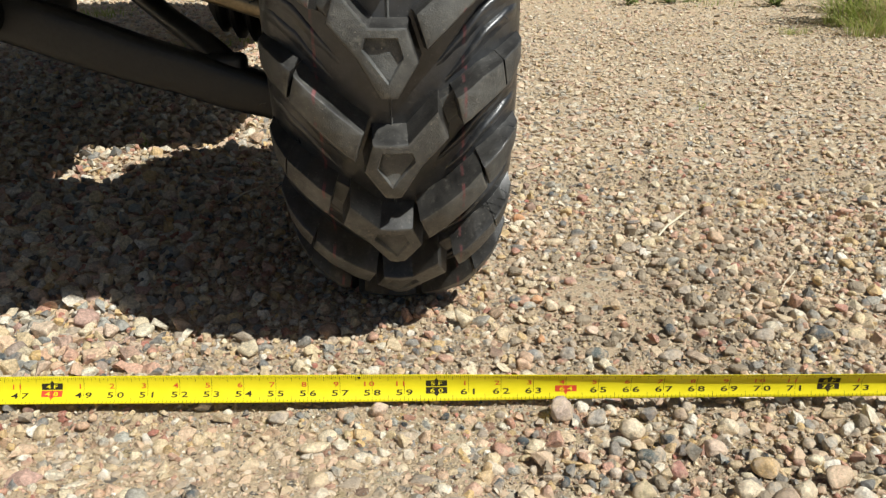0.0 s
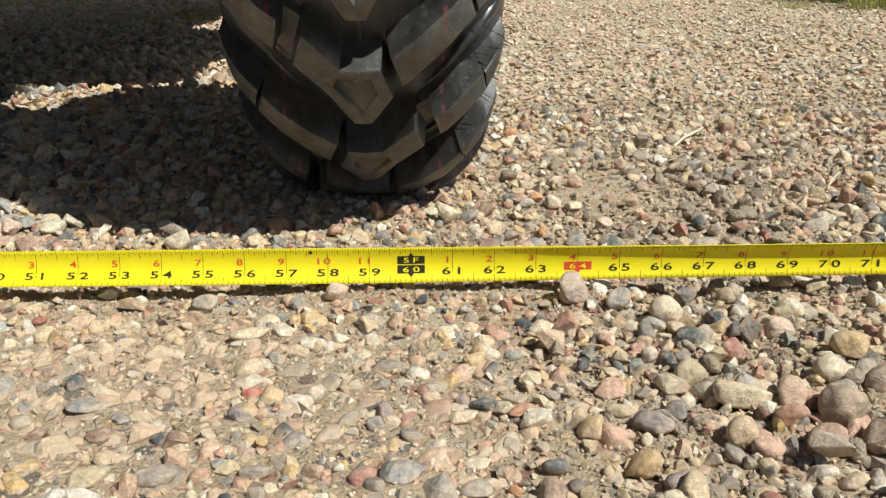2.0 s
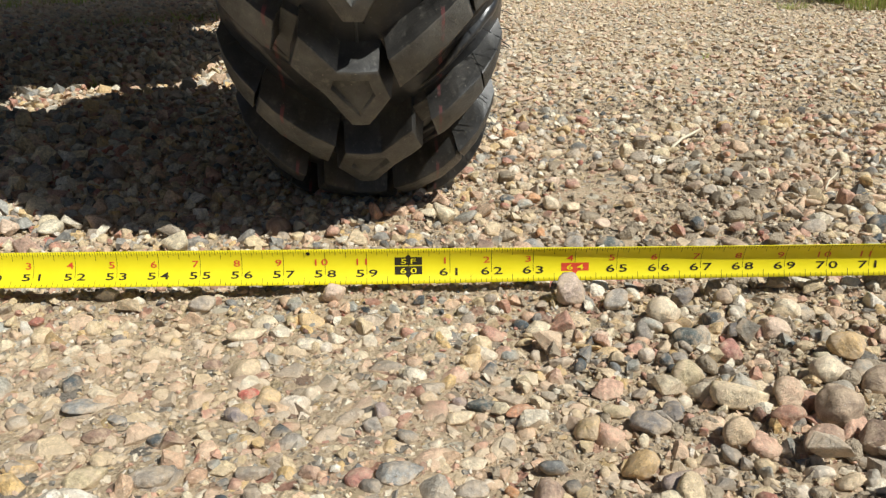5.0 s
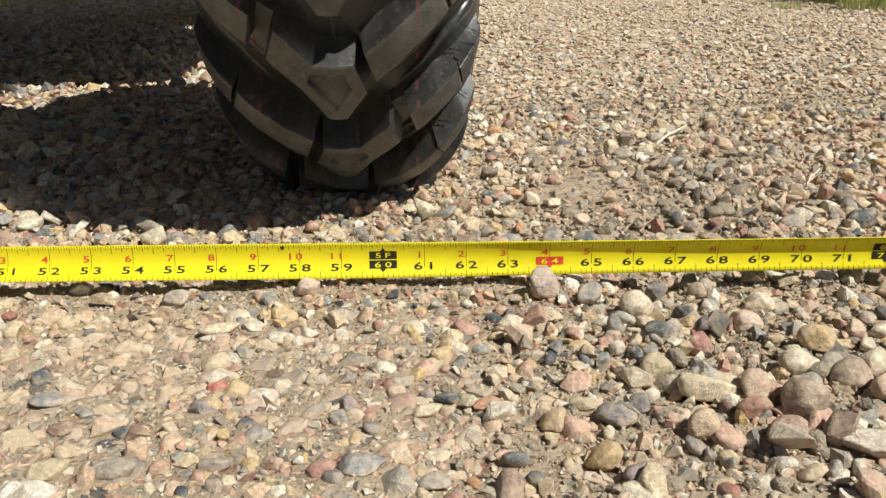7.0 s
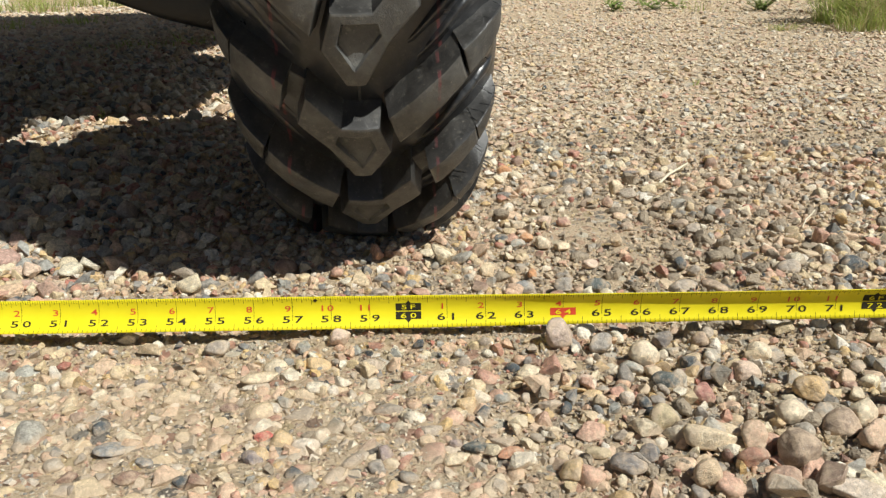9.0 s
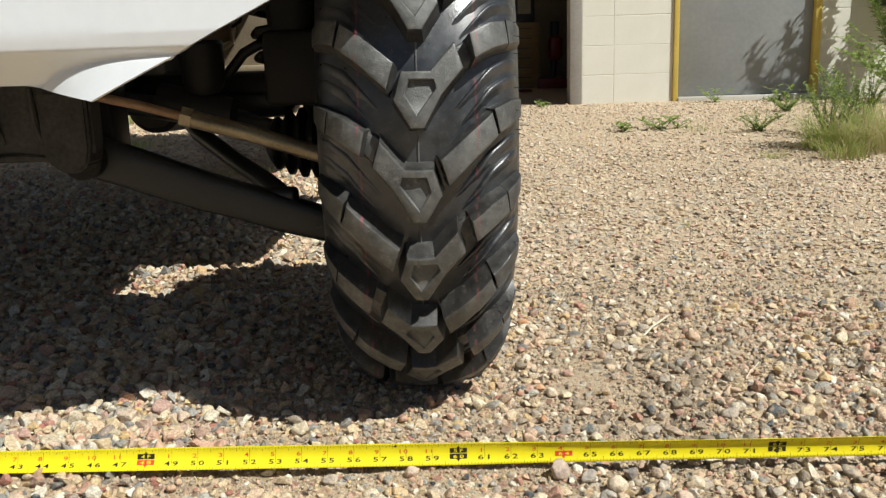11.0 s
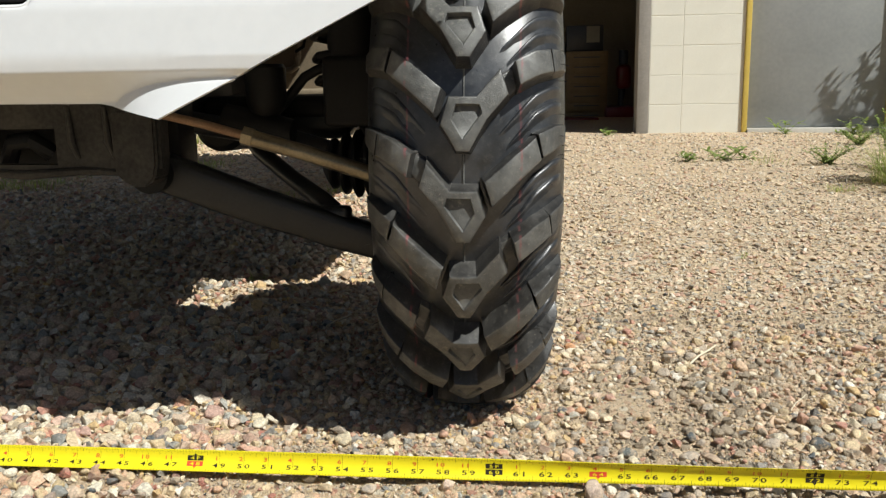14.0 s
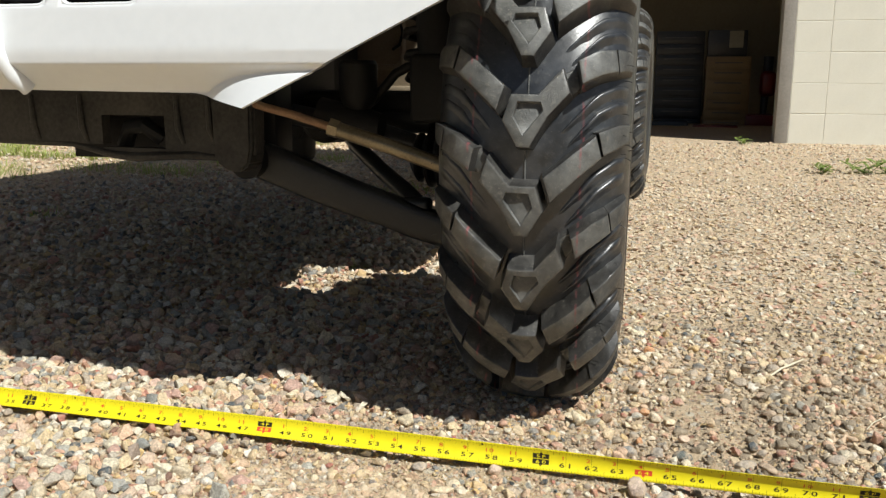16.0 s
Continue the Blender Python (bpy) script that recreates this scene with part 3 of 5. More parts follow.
stone(0.154, -0.163, 0.019, TAN, "tan", 0.85, 0, 0.9, True)
stone(0.106, -0.183, 0.019, OCHRE, "ochre", 0.75, 30, 0.8, True)
stone(0.216, 0.143, 0.017, SLATE, "dark slate", 0.8, 60, 0.7, True)
stone(0.350, 0.129, 0.026, SLATE, "dark slate", 0.6, 10, 0.7, True)
stone(0.141, 0.094, 0.024, (0.10, 0.12, 0.12), "dark green grey", 0.6, 10, 0.65)
stone(0.094, 0.124, 0.012, (0.50, 0.27, 0.14), "orange", 0.9, 80, 0.7, True)
stone(0.085, 0.090, 0.021, (0.26, 0.27, 0.27), "blue grey", 0.6, 15, 0.7, True)
stone(0.213, -0.108, 0.022, CREAM, "cream", 0.75, 25, 0.8, True)
stone(0.231, -0.086, 0.022, OCHRE, "ochre", 0.8, 10)
stone(0.145, -0.110, 0.021, (0.46, 0.40, 0.27), "olive tan", 0.75, 10, 0.8, True)
stone(-0.074, -0.111, 0.014, (0.50, 0.16, 0.13), "red", 0.5, 15)
stone(-0.043, -0.012, 0.016, (0.55, 0.44, 0.36), "pale pink", 0.8, 5, 0.7, True)
stone(-0.121, -0.016, 0.020, (0.33, 0.30, 0.26), "grey brown", 0.6, 5, 0.7, True)
stone(-0.150, -0.124, 0.023, (0.25, 0.26, 0.27), "blue grey", 0.3, 20)
stone(0.006, -0.188, 0.022, (0.22, 0.24, 0.25), "blue grey", 0.4, 0)
stone(-0.180, -0.067, 0.013, CREAM, "cream", 0.8, 40)
stone(0.040, -0.077, 0.011, OCHRE, "ochre", 0.9, 70, 0.8, True)
stone(-0.005, -0.133, 0.016, (0.30, 0.25, 0.24), "grey rose", 0.8, 60)
stone(-0.073, -0.140, 0.014, (0.20, 0.18, 0.19), "purple grey", 0.6, -40)
stone(-0.030, -0.186, 0.013, (0.38, 0.27, 0.21), "brown pink", 0.9, 30)
stone(0.108, -0.060, 0.013, (0.52, 0.42, 0.33), "pale pink", 0.7, 0)
stone(0.128, -0.086, 0.011, (0.58, 0.52, 0.45), "white", 0.9, 0, 0.9, True)
stone(0.138, -0.092, 0.009, SLATE, "dark slate", 0.9, 0, 0.9, True)
stone(0.173, -0.084, 0.019, ROSE, "dark rose", 0.8, 20)
stone(0.155, -0.070, 0.021, (0.24, 0.26, 0.24), "dark green grey", 0.6, 0, 0.7, True)
stone(0.172, -0.052, 0.013, SLATE, "dark slate", 0.9, 30, 0.9, True)
stone(0.182, -0.060, 0.017, (0.20, 0.19, 0.185), "dark grey", 0.7, 60)
stone(0.203, -0.060, 0.022, (0.47, 0.36, 0.30), "pale pink", 0.55, -10, 0.7)
stone(0.224, -0.026, 0.020, (0.58, 0.51, 0.40), "cream", 0.7, -30, 0.7, True)
stone(0.165, -0.012, 0.018, (0.20, 0.19, 0.18), "dark grey", 0.9, 20)
stone(0.190, -0.012, 0.014, (0.26, 0.23, 0.20), "dusty brown", 0.9, 50, 0.9, True)
stone(0.186, -0.172, 0.022, (0.45, 0.35, 0.28), "brown pink", 0.7, 20, 0.8, True)
stone(0.178, -0.150, 0.018, (0.34, 0.20, 0.15), "brick red", 0.7, 15)
stone(0.117, -0.150, 0.021, (0.20, 0.195, 0.18), "dark grey", 0.5, -20)
stone(0.123, -0.196, 0.025, (0.34, 0.27, 0.25), "grey rose", 0.4, -10)
stone(0.218, -0.180, 0.030, (0.56, 0.53, 0.48), "white", 0.45, -15, 0.6)
stone(0.236, -0.118, 0.026, (0.30, 0.24, 0.20), "dusty brown", 0.7, 35, 0.8, True)
stone(0.046, -0.128, 0.026, (0.20, 0.22, 0.21), "dark green grey", 0.22, 8, 0.4)
stone(0.060, -0.137, 0.016, (0.46, 0.25, 0.16), "orange brown", 0.4, 15)
stone(-0.165, -0.150, 0.014, (0.26, 0.18, 0.14), "brown", 0.6, 30)
stone(-0.187, -0.176, 0.024, (0.36, 0.28, 0.21), "brown pink", 0.5, 20)
stone(-0.125, -0.187, 0.022, (0.30, 0.29, 0.24), "olive tan", 0.5, 10, 0.7, True)
stone(-0.095, -0.190, 0.022, (0.34, 0.29, 0.22), "grey brown", 0.5, 0, 0.7, True)
stone(-0.130, -0.137, 0.013, (0.20, 0.20, 0.22), "blue grey", 0.5, -30)
stone(0.24, 0.31, 0.020, (0.30, 0.26, 0.21), "dusty brown", 0.6, 20)
stone(0.30, 0.13, 0.026, (0.27, 0.25, 0.22), "grey brown", 0.6, 5, 0.7, True)
stone(0.245, 0.137, 0.014, (0.36, 0.22, 0.18), "rose", 0.8, 0, 0.9, True)
stone(0.095, 0.205, 0.016, (0.50, 0.28, 0.16), "orange", 0.7, 20, 0.8, True)
stone(0.125, 0.19, 0.018, (0.52, 0.44, 0.34), "pale tan", 0.5, -10)
stone(0.062, 0.40, 0.020, (0.40, 0.33, 0.24), "tan", 0.5, -10)
stone(0.092, 0.461, 0.020, (0.52, 0.30, 0.16), "orange", 0.8, 10, 0.8, True)
stone(0.290, 0.506, 0.016, (0.62, 0.58, 0.50), "white", 0.7, 0, 0.8, True)
stone(0.237, 0.447, 0.022, (0.12, 0.115, 0.10), "dark grey", 0.35, 0, 0.6)
stone(0.129, 0.382, 0.027, (0.56, 0.46, 0.33), "pale tan", 0.4, 0, 0.6, True)
stone(0.108, 0.388, 0.021, (0.50, 0.40, 0.27), "tan", 0.45, 10, 0.7, True)
stone(0.174, 0.357, 0.012, (0.24, 0.24, 0.25), "blue grey", 0.8, 30, 0.9, True)
stone(0.187, 0.317, 0.013, (0.50, 0.38, 0.29), "brown pink", 1.0, 0, 0.8, True)
stone(0.169, 0.317, 0.022, (0.34, 0.27, 0.20), "dusty brown", 0.4, 0, 0.7)
stone(0.205, 0.372, 0.019, (0.52, 0.42, 0.30), "pale tan", 0.9, 0, 0.8)
stone(0.239, 0.365, 0.022, (0.22, 0.20, 0.15), "olive tan", 0.5, 0, 0.7)
stone(0.263, 0.431, 0.023, (0.46, 0.40, 0.31), "grey brown", 0.45, 0, 0.7, True)
stone(0.137, 0.257, 0.018, (0.44, 0.25, 0.19), "rose", 0.6, 0, 0.7)
stone(0.116, 0.252, 0.019, (0.50, 0.42, 0.36), "pale pink", 0.7, 20, 0.8)
stone(0.091, 0.248, 0.018, (0.55, 0.50, 0.41), "cream", 0.6, 10, 0.8)
stone(0.109, 0.194, 0.016, (0.60, 0.53, 0.44), "cream", 0.9, 0, 0.8, True)
stone(0.089, 0.192, 0.017, (0.42, 0.43, 0.39), "pale grey", 0.5, 0, 0.8)
stone(0.076, 0.209, 0.017, (0.16, 0.18, 0.19), "dark slate", 0.5, 0, 0.8)
stone(0.173, 0.188, 0.013, (0.40, 0.33, 0.25), "tan", 0.9, 0, 0.8)
stone(0.116, 0.090, 0.020, (0.30, 0.27, 0.25), "grey", 0.7, 0, 0.7)
stone(0.205, 0.089, 0.026, (0.26, 0.245, 0.22), "grey brown", 0.5, 10, 0.7, True)
stone(0.226, 0.081, 0.023, (0.22, 0.195, 0.18), "dusty brown", 0.5, -20, 0.7)
stone(0.224, 0.130, 0.013, (0.36, 0.33, 0.28), "grey brown", 0.8, 0, 0.8, True)
stone(0.142, 0.137, 0.015, (0.48, 0.37, 0.28), "pale pink", 0.6, 0, 0.8)
stone(0.241, 0.246, 0.021, (0.22, 0.19, 0.14), "dusty brown", 0.5, 0, 0.8)
stone(0.250, 0.229, 0.018, (0.28, 0.25, 0.20), "grey brown", 0.7, 0, 0.8)
stone(0.195, 0.249, 0.016, (0.36, 0.30, 0.22), "dusty brown", 0.6, 0, 0.8)
stone(0.330, 0.348, 0.016, (0.58, 0.52, 0.44), "cream", 0.7, 0, 0.8, True)
stone(0.302, 0.352, 0.011, (0.54, 0.36, 0.25), "orange brown", 0.8, 0, 0.8, True)
stone(-0.159, -0.050, 0.011, (0.20, 0.20, 0.20), "dark grey", 0.5, 0, 0.8)
stone(-0.134, -0.150, 0.015, (0.28, 0.18, 0.12), "brown", 0.5, 20, 0.8)
stone(-0.104, -0.154, 0.012, (0.15, 0.16, 0.165), "dark slate", 0.6, 0, 0.8, True)
stone(-0.087, -0.050, 0.027, (0.62, 0.52, 0.37), "pale tan", 0.25, 10, 0.5, True)
stone(-0.070, -0.093, 0.010, (0.46, 0.20, 0.15), "brick red", 0.4, 0, 0.7)
stone(-0.099, -0.082, 0.012, (0.28, 0.20, 0.17), "brown", 0.5, 0, 0.8)
stone(-0.155, -0.179, 0.018, (0.48, 0.32, 0.17), "ochre", 0.4, 0, 0.8, True)
stone(-0.056, -0.186, 0.018, (0.40, 0.33, 0.22), "grey brown", 0.4, 0, 0.6, True)
stone(-0.010, -0.189, 0.014, (0.40, 0.24, 0.20), "dark rose", 0.6, 0, 0.8, True)
stone(-0.008, -0.147, 0.015, (0.30, 0.28, 0.28), "grey", 0.7, 60, 0.8)
stone(0.031, -0.124, 0.009, (0.34, 0.22, 0.23), "grey rose", 0.8, 0, 0.9, True)
stone(0.017, -0.120, 0.012, (0.50, 0.42, 0.32), "tan", 0.8, 0, 0.8)
stone(0.031, -0.138, 0.017, (0.60, 0.50, 0.38), "pale tan", 0.4, 0, 0.6, True)
stone(0.020, -0.177, 0.012, (0.64, 0.56, 0.44), "cream", 0.5, 20, 0.7)
stone(0.037, -0.175, 0.015, (0.62, 0.53, 0.40), "cream", 0.4, -10, 0.7)
stone(0.035, -0.197, 0.017, (0.34, 0.29, 0.25), "grey brown", 0.5, 0, 0.7, True)
stone(0.052, -0.196, 0.007, (0.52, 0.32, 0.17), "orange", 0.9, 0, 0.8, True)
stone(0.104, -0.137, 0.015, (0.30, 0.27, 0.18), "olive tan", 0.45, 0, 0.5, True)
stone(0.129, -0.144, 0.014, (0.20, 0.195, 0.18), "dark grey", 0.8, 0, 0.8)
stone(0.172, -0.125, 0.027, (0.58, 0.51, 0.37), "pale tan", 0.4, -5, 0.5, True)

# ---- measuring tape ----
tape = thing("measuring_tape", (0, 0, 0.01), "bright yellow steel measuring tape with black and red numbers, on gravel", "measuring tape")


def tape_point(inch, v, proud=0.0):
    """A place on the blade: inches along, v inches up from its lower edge; cupped towards the reader."""
    x = (inch - 60) * 0.0254 + 0.0015
    lean = radians(np.interp(x, [-0.7, -0.35, 0.0, 0.05, 0.1, 0.2, 0.4], [52, 57, 77, 85, 91, 97, 99]))
    yc = np.interp(x, [-0.7, -0.305, 0.0, 0.3, 0.7], [-0.008, -0.005, 0.0, -0.001, 0.002])
    zc = 0.0205 + 0.002 * np.interp(x, [-0.7, -0.3, 0, 0.3, 0.7], [1.6, 1.65, 0.45, 0.9, 1.1])
    u = (v - 0.5) * 0.0214
    cup = 0.0036 * (1 - (2 * (v - 0.5)) ** 2) - proud
    return Vector((x, yc + u * math.cos(lean) + cup * math.sin(lean), zc + u * math.sin(lean) - cup * math.cos(lean)))


bm = bmesh.new()
grid = [[bm.verts.new(tape_point(i / 2, v / 10)) for v in range(11)] for i in range(40, 173)]
for a, b in zip(grid, grid[1:]):
    for k in range(10):
        bm.faces.new((a[k], b[k], b[k + 1], a[k + 1]))
blade = part("blade", bm, YELLOW, tape, smooth=60)
thick = blade.modifiers.new("steel", "SOLIDIFY")
thick.thickness, thick.offset = 0.0003, -1 if blade.data.polygons[0].normal.y < 0 else 1

GLYPHS = {}


def glyph(text, bold):
    """The outline of a character as flat points and faces, one unit high."""
    if (text, bold) not in GLYPHS:
        cu = bpy.data.curves.new("glyph", "FONT")
        cu.body, cu.size, cu.align_x, cu.resolution_u, cu.offset = text, 1.0, "CENTER", 2, bold
        ob = bpy.data.objects.new("glyph", cu)
        me = bpy.data.meshes.new_from_object(ob)
        GLYPHS[text, bold] = ([v.co.copy() for v in me.vertices], [list(p.vertices) for p in me.polygons])
        bpy.data.objects.remove(ob)
    return GLYPHS[text, bold]


def write(bm, text, inch, v, high, wide, proud=0.00025, bold=0.009):
    verts, faces = glyph(text, bold)
    made = [bm.verts.new(tape_point(inch + p.x * wide, v + p.y * high / 0.72, proud)) for p in verts]
    for f in faces:
        bm.faces.new([made[k] for k in f])


def patch(bm, i0, i1, v0, v1, proud=0.00015):
    n = max(1, round((v1 - v0) / 0.1))
    for k in range(n):
        a, b = v0 + (v1 - v0) * k / n, v0 + (v1 - v0) * (k + 1) / n
        bm.faces.new([bm.verts.new(tape_point(i, v, proud)) for i, v in ((i0, a), (i1, a), (i1, b), (i0, b))])


ticks = bmesh.new()
for inch in range(21, 86):
    for k in range(16):
        at = inch + k / 16
        size = 0.74 if k == 0 else 0.24 if k == 8 else 0.18 if k % 4 == 0 else 0.13 if k % 2 == 0 else 0.09
        patch(ticks, at - 0.0045, at + 0.0045, 1 - size, 1.0)
        if k % 2 == 0:
            patch(ticks, at - 0.0045, at + 0.0045, 0.0, 0.17 if k == 0 else 0.20 if k == 8 else 0.10)
    digits, foot = str(inch), inch % 12 == 0
    black = bmesh.new()
    if foot or inch % 16 == 0:
        sixteen = inch % 16 == 0
        box_bm = bmesh.new()
        patch(box_bm, inch - 0.33, inch + 0.33, 0.25, 0.48)
        box_bm.faces.new([box_bm.verts.new(tape_point(i, v, 0.0002)) for i, v in ((inch - 0.07, 0.25), (inch + 0.07, 0.25), (inch, 0.15))])
        part("marker", box_bm, RED_INK if sixteen else INK, blade, "red printed marker" if sixteen else "black printed marker", 0)
        for side, d in zip((-0.11, 0.11), digits):
            write(black, d, inch + side * 1.15, 0.285, 0.155, 0.34, 0.00045)
    else:
        for side, d in zip((-0.155, 0.155), digits):
            write(black, d, inch + side, 0.205, 0.205, 0.47)
    part("number", black, YELLOW if foot or inch % 16 == 0 else INK, blade, "", 0)
    red = bmesh.new()
    if foot:
        box_bm = bmesh.new()
        patch(box_bm, inch - 0.33, inch + 0.33, 0.515, 0.745)
        box_bm.faces.new([box_bm.verts.new(tape_point(i, v, 0.0002)) for i, v in ((inch - 0.07, 0.745), (inch + 0.07, 0.745), (inch, 0.84))])
        part("marker", box_bm, INK, blade, "black printed foot marker", 0)
        for side, d in zip((-0.10, 0.10), str(inch // 12) + "F"):
            write(red, d, inch + side * 1.1, 0.555, 0.15, 0.32, 0.00045)
    else:
        small = str(inch % 12)
        for n, d in enumerate(small):
            write(red, d, inch - 0.12 + (n - (len(small) - 1) / 2) * 0.21, 0.54, 0.19, 0.36, bold=0.004)
    part("number", red, YELLOW if foot else RED_INK, blade, "", 0)
for at in (38.4, 57.6, 76.8):
    mark = bmesh.new()
    mark.faces.new([mark.verts.new(tape_point(at + i, v, 0.0003)) for i, v in ((-0.06, 0.88), (0, 0.82), (0.06, 0.88), (0, 0.94))])
    part("diamond", mark, INK, blade, "small black diamond mark", 0)
part("graduation", ticks, INK, blade, "fine black graduation marks", 0)["kind"] = "stuff"

# ---- vehicle ----
XC = -0.726
vehicle = thing("utility_vehicle", (XC, 0.35, 0), "white off-road utility vehicle on chunky new tyres, parked on gravel", "vehicle")

# tyre: how far a way u across the tread lies out (x) and from the axle (r), for the lugs' faces and for the carcass
LUG_X, LUG_R = (0, 0.040, 0.0595, 0.0735, 0.0855, 0.0950, 0.1003, 0.1030), (0.3405, 0.3370, 0.3310, 0.3220, 0.3100, 0.2950, 0.2790, 0.258)
CAR_X, CAR_R = (0, 0.039, 0.0572, 0.0702, 0.0815, 0.0905, 0.0970, 0.1012), (0.3130, 0.3100, 0.3050, 0.2980, 0.2890, 0.2785, 0.2675, 0.254)
LUG_U = CAR_U = [0.0] + list(np.cumsum([math.hypot(LUG_X[k + 1] - LUG_X[k], LUG_R[k + 1] - LUG_R[k]) for k in range(7)]))
ARC = 0.335


def on_tyre(u, s, h):
    """u across, s along the tread, h from carcass (0) to lug face (1), about the axle; the front faces -y."""
    a = abs(u)
    x = np.interp(a, CAR_U, CAR_X) * (1 - h) + np.interp(a, LUG_U, LUG_X) * h
    r = np.interp(a, CAR_U, CAR_R) * (1 - h) + np.interp(a, LUG_U, LUG_R) * h
    t = s / ARC
    return Vector((math.copysign(x, u), -r * math.cos(t), r * math.sin(t)))


def grown(poly, by):
    """The outline moved outwards by a width."""
    n, out = len(poly), []
    area = sum(poly[i][0] * poly[(i + 1) % n][1] - poly[(i + 1) % n][0] * poly[i][1] for i in range(n))
    sign = 1 if area > 0 else -1
    for i in range(n):
        p, a, b = Vector(poly[i]), Vector(poly[i - 1]), Vector(poly[(i + 1) % n])
        d0, d1 = (p - a).normalized(), (b - p).normalized()
        n0, n1 = Vector((d0.y, -d0.x)) * sign, Vector((d1.y, -d1.x)) * sign
        m = (n0 + n1) / max(0.5, 1 + n0.dot(n1))
        out.append((p.x + m.x * by, p.y + m.y * by))
    return out


def lug_mesh(poly, pocket=None, low=False):
    """A tread block: an outline in millimetres raised off the carcass, with sloped sides toned as shaded and bevelled
    edges as sunlit; pocket: a sunk outline.
    """
    bm = bmesh.new()
    poly = [(a / 1000, b / 1000) for a, b in poly]
    face = 0.25 if low else 1.0
    rings = [[bm.verts.new((*p, h)) for p in grown(poly, g)] for g, h in ((0.0036, -0.05), (0.0018, face * 0.4), (0.0007, face * 0.92), (0.0, face * 0.975), (-0.0015, face))]
    for n, (a, b) in enumerate(zip(rings, rings[1:])):
        for k in range(len(a)):
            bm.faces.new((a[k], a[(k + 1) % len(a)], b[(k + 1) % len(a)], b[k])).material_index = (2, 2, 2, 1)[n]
    edges = [bm.edges.get((rings[-1][k], rings[-1][(k + 1) % len(poly)])) for k in range(len(poly))]
    if pocket:
        hole = [(a / 1000, b / 1000) for a, b in pocket]
        inner = [[bm.verts.new((*p, h)) for p in grown(hole, g)] for g, h in ((0.0006, face), (0.0, face * 0.985))]
        inner.append([bm.verts.new((*p, face * float(np.interp(p[1], [0.012, 0.042], [0.965, 0.78])))) for p in grown(hole, -0.0008)])
        for a, b in zip(inner, inner[1:]):
            for k in range(len(a)):
                bm.faces.new((a[k], a[(k + 1) % len(a)], b[(k + 1) % len(a)], b[k]))
        bm.faces.new(inner[-1])
        edges += [bm.edges.get((inner[0][k], inner[0][(k + 1) % len(hole)])) for k in range(len(hole))]
    bmesh.ops.triangle_fill(bm, use_beauty=True, use_dissolve=False, edges=edges)
    for axis, cuts in (((1, 0, 0), [c * 0.012 for c in range(-11, 12)]), ((0, 1, 0), [c * 0.012 for c in range(-2, 14)])):
        for c in cuts:
            bmesh.ops.bisect_plane(bm, geom=bm.verts[:] + bm.edges[:] + bm.faces[:], plane_co=Vector(axis) * c, plane_no=axis)
    for v in bm.verts:
        v.co = on_tyre(*v.co)
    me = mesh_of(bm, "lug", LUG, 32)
    me.materials.append(LIT_EDGE)
    me.materials.append(SHADED_WALL_RUBBER)
    return me


def flip(poly):
    return [(-a, b) for a, b in poly]


CENTRE = [(-6, 0), (6, 0), (21, 25), (13.5, 50), (-13, 50), (-35, 76), (-42.5, 53), (-22, 29)]
POCKET = [(-15.5, 43), (7, 43), (11, 29), (0, 11), (-18, 35)]
LONG = [(21, 58.5), (28, 35), (56, 61), (79, 78.5), (72, 100), (50, 83)]
OUTER = [(-50, 85), (-55, 63), (-76, 75), (-97, 83), (-91.5, 105), (-71, 98)]
EDGE = [(-93.5, 106), (-99, 83.5), (-116, 90), (-132, 95), (-130, 114), (-111, 111)]
SHOULDER = [(75, 103.5), (82, 81), (107, 90), (132, 97), (130, 116), (101, 113)]
STEP = [(-35, 75), (-43, 54), (-54, 64), (-50, 84)]
LUGS = {}
for side, turned in ((0, lambda q: q), (1, flip)):
    LUGS[side] = [lug_mesh(turned(CENTRE), turned(POCKET)), lug_mesh(turned(LONG)), lug_mesh(turned(OUTER)), lug_mesh(turned(EDGE)), lug_mesh(turned(SHOULDER)), lug_mesh(turned(STEP), low=True)]


def rib_mesh(turned, offset, start):
    """A curved fold on the carcass, running between two lugs out to the shoulder."""
    bm = bmesh.new()
    rows = []
    for k in range(19):
        f = k / 18
        u = start + (129 - start) * f
        s = np.interp(u, [20, 34, 75, 105, 130], [38, 52, 88, 103, 109]) + offset + 5 * math.sin(math.pi * f)
        high = (0.24 if turned > 0 else 0.07) * min(1, f / 0.3, (1 - f) / 0.08 + 0.05) ** 0.7
        wide = 0.35 + 0.65 * min(1, f / 0.35)
        rows.append([bm.verts.new(on_tyre(turned * u / 1000, (s + o * wide) / 1000, h * high - 0.02)) for o, h in ((-10, 0), (-6, 0.16), (-1.5, 0.72), (1.8, 1.0), (4.6, 0.86), (6.6, 0.4), (7.6, 0))])
    for a, b in zip(rows, rows[1:]):
        for k in range(6):
            bm.faces.new((a[k], a[k + 1], b[k + 1], b[k]))
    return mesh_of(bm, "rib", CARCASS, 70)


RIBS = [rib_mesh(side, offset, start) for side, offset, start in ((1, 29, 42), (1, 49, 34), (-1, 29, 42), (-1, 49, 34))]


